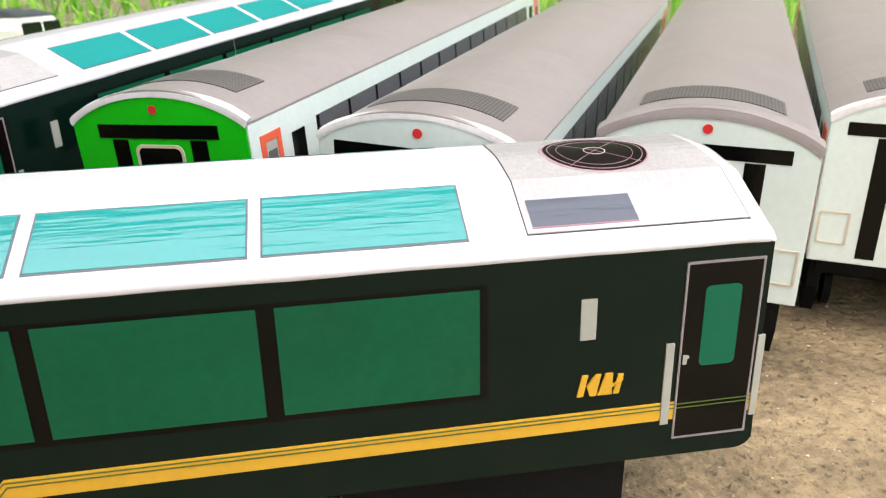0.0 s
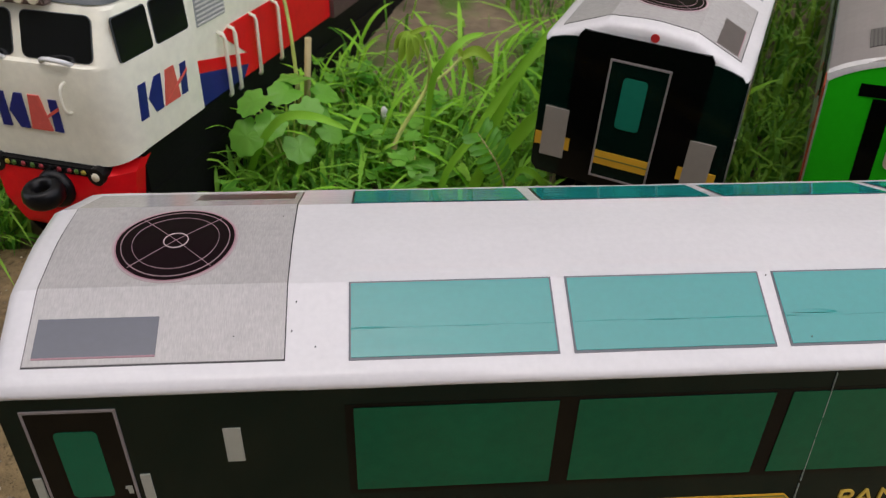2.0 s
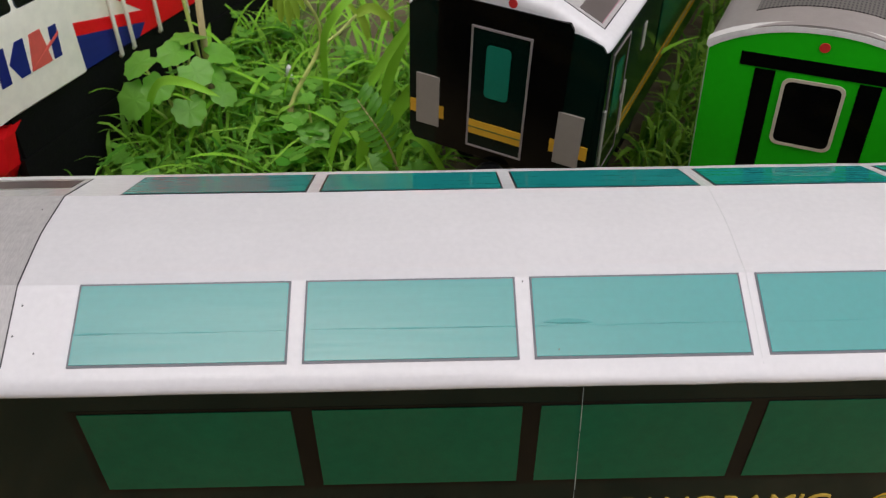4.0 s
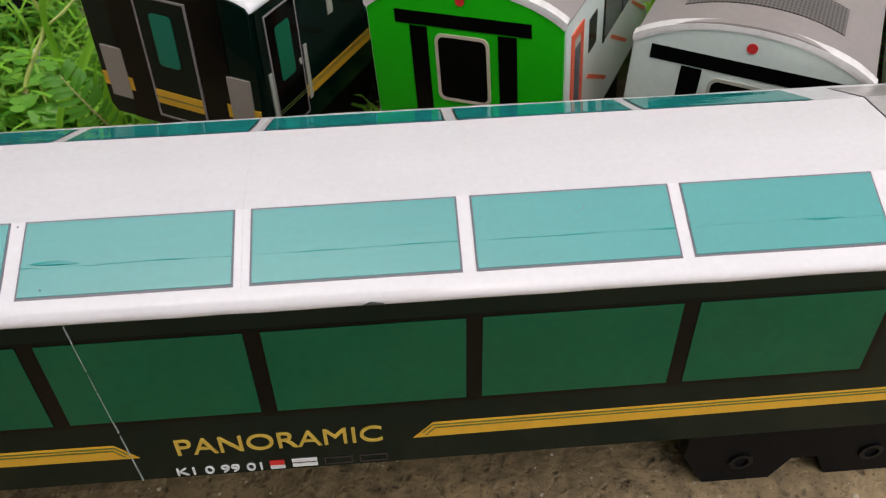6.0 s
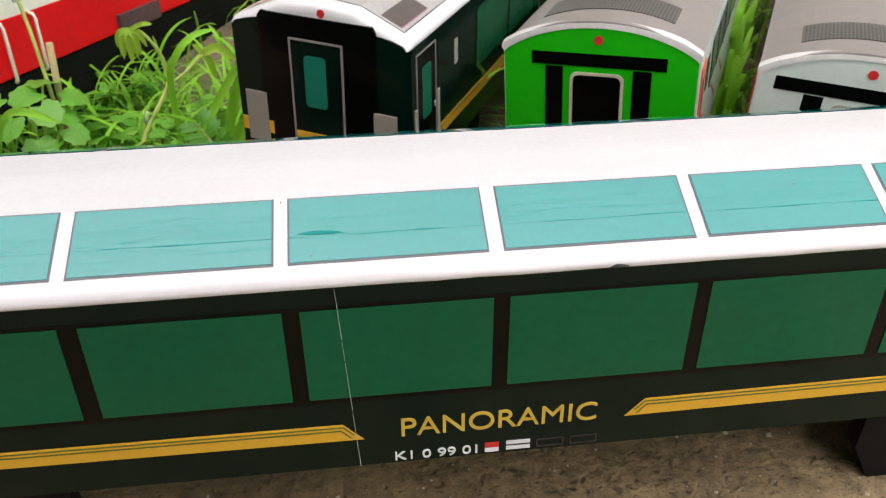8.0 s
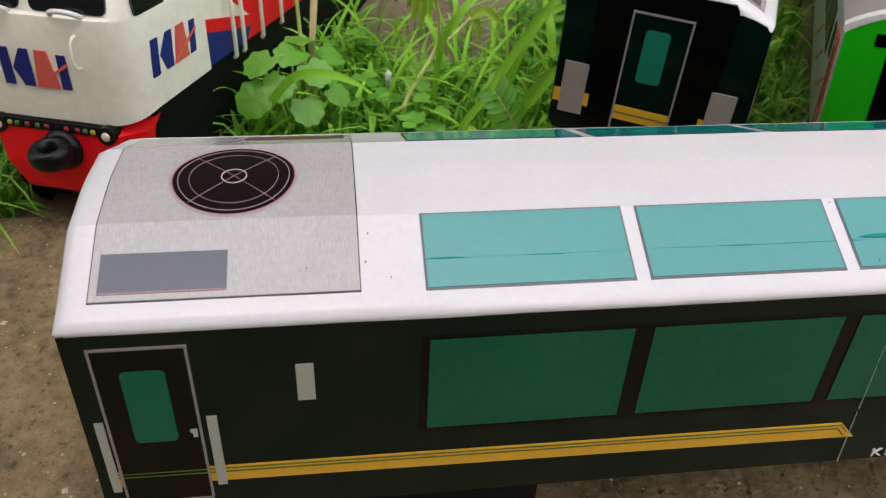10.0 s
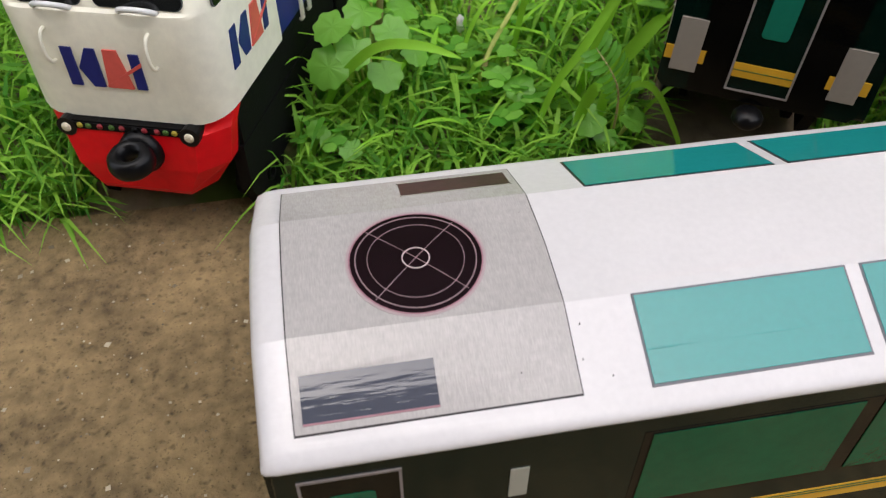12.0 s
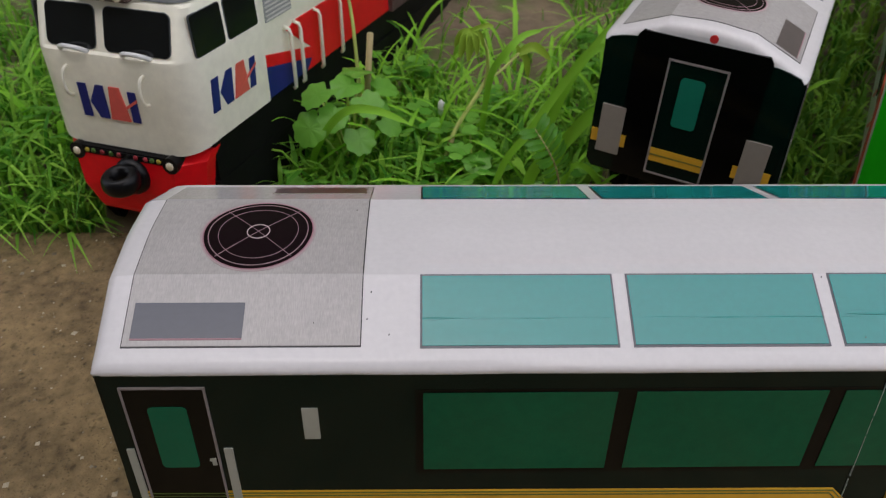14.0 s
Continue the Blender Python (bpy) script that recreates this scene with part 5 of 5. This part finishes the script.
big_leaf_weed(-0.1540, 0.2580, [(-0.1520, 0.2500, 0.0320, 0.0098, 0.10, -0.45), (-0.1600, 0.2560, 0.0370, 0.0066, -0.30, -0.30), (-0.1450, 0.2580, 0.0400, 0.0062, 0.35, -0.20), (-0.1555, 0.2640, 0.0450, 0.0060, 0.0, -0.10)], 5)
big_leaf_weed(-0.2470, 0.2440, [(-0.2530, 0.2365, 0.0205, 0.0068, -0.1, -0.6), (-0.2440, 0.2320, 0.0170, 0.0072, 0.2, -0.6), (-0.2600, 0.2420, 0.0240, 0.0060, -0.3, -0.4)], 6)
bud_weed(-0.1745, 0.2655, 8)
dry_stem(-0.2210, 0.3040)
seed_head(-0.1723, 0.3100, 0.036)
fern_leaf([(-0.1030, 0.2300, 0.001), (-0.1055, 0.2240, 0.028), (-0.1100, 0.2180, 0.047), (-0.1160, 0.2170, 0.060), (-0.1238, 0.2212, 0.0711)], 10, 0.0088)
fern_leaf([(-0.0720, 0.2560, 0.005), (-0.0700, 0.2580, 0.025), (-0.0640, 0.2580, 0.040), (-0.0560, 0.2540, 0.046)], 8, 0.0075)
big_leaf_weed(-0.1050, 0.2290, [(-0.1189, 0.2260, 0.0240, 0.0098, -0.20, -0.70), (-0.0960, 0.2240, 0.0230, 0.0082, 0.30, -0.55), (-0.1100, 0.2220, 0.0150, 0.0070, 0.0, -0.80), (-0.0900, 0.2300, 0.0200, 0.0060, 0.4, -0.3)], 7)
long_leaf([(-0.2570, 0.2740, 0.006), (-0.2450, 0.2600, 0.040), (-0.2270, 0.2400, 0.070), (-0.2080, 0.2230, 0.0800), (-0.1900, 0.2150, 0.0765)], 0.0072, label="bright broad grass leaf bent over the round leaves")
long_leaf([(-0.1480, 0.2340, 0.004), (-0.1370, 0.2360, 0.040), (-0.1240, 0.2400, 0.057), (-0.1060, 0.2470, 0.084), (-0.0900, 0.2530, 0.104), (-0.0800, 0.2590, 0.116)], 0.0066, label="long broad grass leaf rising beside the coach end")
long_leaf([(-0.1200, 0.2500, 0.006), (-0.1120, 0.2520, 0.050), (-0.1020, 0.2560, 0.080), (-0.0900, 0.2600, 0.097), (-0.0760, 0.2620, 0.100)], 0.0085)
long_leaf([(-0.1120, 0.2360, 0.006), (-0.1080, 0.2330, 0.046), (-0.1000, 0.2320, 0.062), (-0.0900, 0.2340, 0.073), (-0.0830, 0.2360, 0.074)], 0.0105)
long_leaf([(-0.1480, 0.2900, 0.006), (-0.1450, 0.2750, 0.070), (-0.1370, 0.2700, 0.091), (-0.1270, 0.2740, 0.100), (-0.1150, 0.2800, 0.1015)], 0.0062)
long_leaf([(-0.1260, 0.2290, 0.002), (-0.1240, 0.2270, 0.030), (-0.1200, 0.2240, 0.045), (-0.1160, 0.2220, 0.047)], 0.0095)
long_leaf([(-0.1060, 0.2280, 0.002), (-0.1020, 0.2240, 0.042), (-0.0900, 0.2200, 0.044), (-0.0760, 0.2140, 0.020), (-0.0700, 0.2100, 0.004)], 0.0052)
broad_blade(0.0097, 0.2585, 0.075, 0.055, 0.25, 0.0050)
broad_blade(-0.060, 0.330, 0.060, 0.050, 1.6, 0.0080)
rng = random.Random(21)
for i in range(120):
    x, y = rng.uniform(-0.26, -0.04), rng.uniform(0.235, 0.45)
    if free(x, y):
        broad_blade(x, y, rng.uniform(0.02, 0.060), rng.uniform(0.02, 0.065), rng.uniform(0, 6.28), rng.uniform(0.002, 0.0052))
for i in range(24):
    x, y = rng.uniform(-0.62, -0.36), rng.uniform(0.24, 0.5)
    if free(x, y):
        broad_blade(x, y, rng.uniform(0.03, 0.07), rng.uniform(0.02, 0.06), rng.uniform(0, 6.28), rng.uniform(0.003, 0.006))

for i in range(34):
    a = rng.uniform(0.12, 0.42)
    x, y = 0.132 + 0.454 * a + rng.uniform(-0.005, 0.005), 0.144 + 0.89 * a
    broad_blade(x, y, rng.uniform(0.05, 0.11), rng.uniform(0.015, 0.05), rng.choice((1.1, -2.0)) + rng.uniform(-0.3, 0.3), rng.uniform(0.004, 0.008))

# grit on the slab
rng = random.Random(9)
verts, faces = [], []
for i in range(4200):
    x, y = rng.uniform(-0.65, 0.55), rng.uniform(-0.12, 0.22)
    r = rng.uniform(0.0003, 0.0010) * (2.0 if rng.random() < 0.10 else 1)
    k = len(verts)
    g = rng.uniform(0, 3)
    for dx, dy, dz in ((1, 0, 0.1), (0.1, 0.8, 0.1), (-0.9, 0.1, 0.1), (-0.1, -0.9, 0.1), (0.1, 0, 0.7)):
        c, s = math.cos(g), math.sin(g)
        verts.append((x + r * (dx * c - dy * s), y + r * (dx * s + dy * c), r * dz * 0.9 - 0.0001))
    faces += [(k, k + 1, k + 4), (k + 1, k + 2, k + 4), (k + 2, k + 3, k + 4), (k + 3, k, k + 4)]
GRIT = leaf_material("grit", (0.14, 0.11, 0.075), (0.62, 0.54, 0.40), 0.8)
GRIT.node_tree.nodes["Mix Shader"].inputs["Fac"].default_value = 0.0
stuff_mesh("grit", verts, faces, GRIT, "fine pale and brown grit on the concrete", "grit")
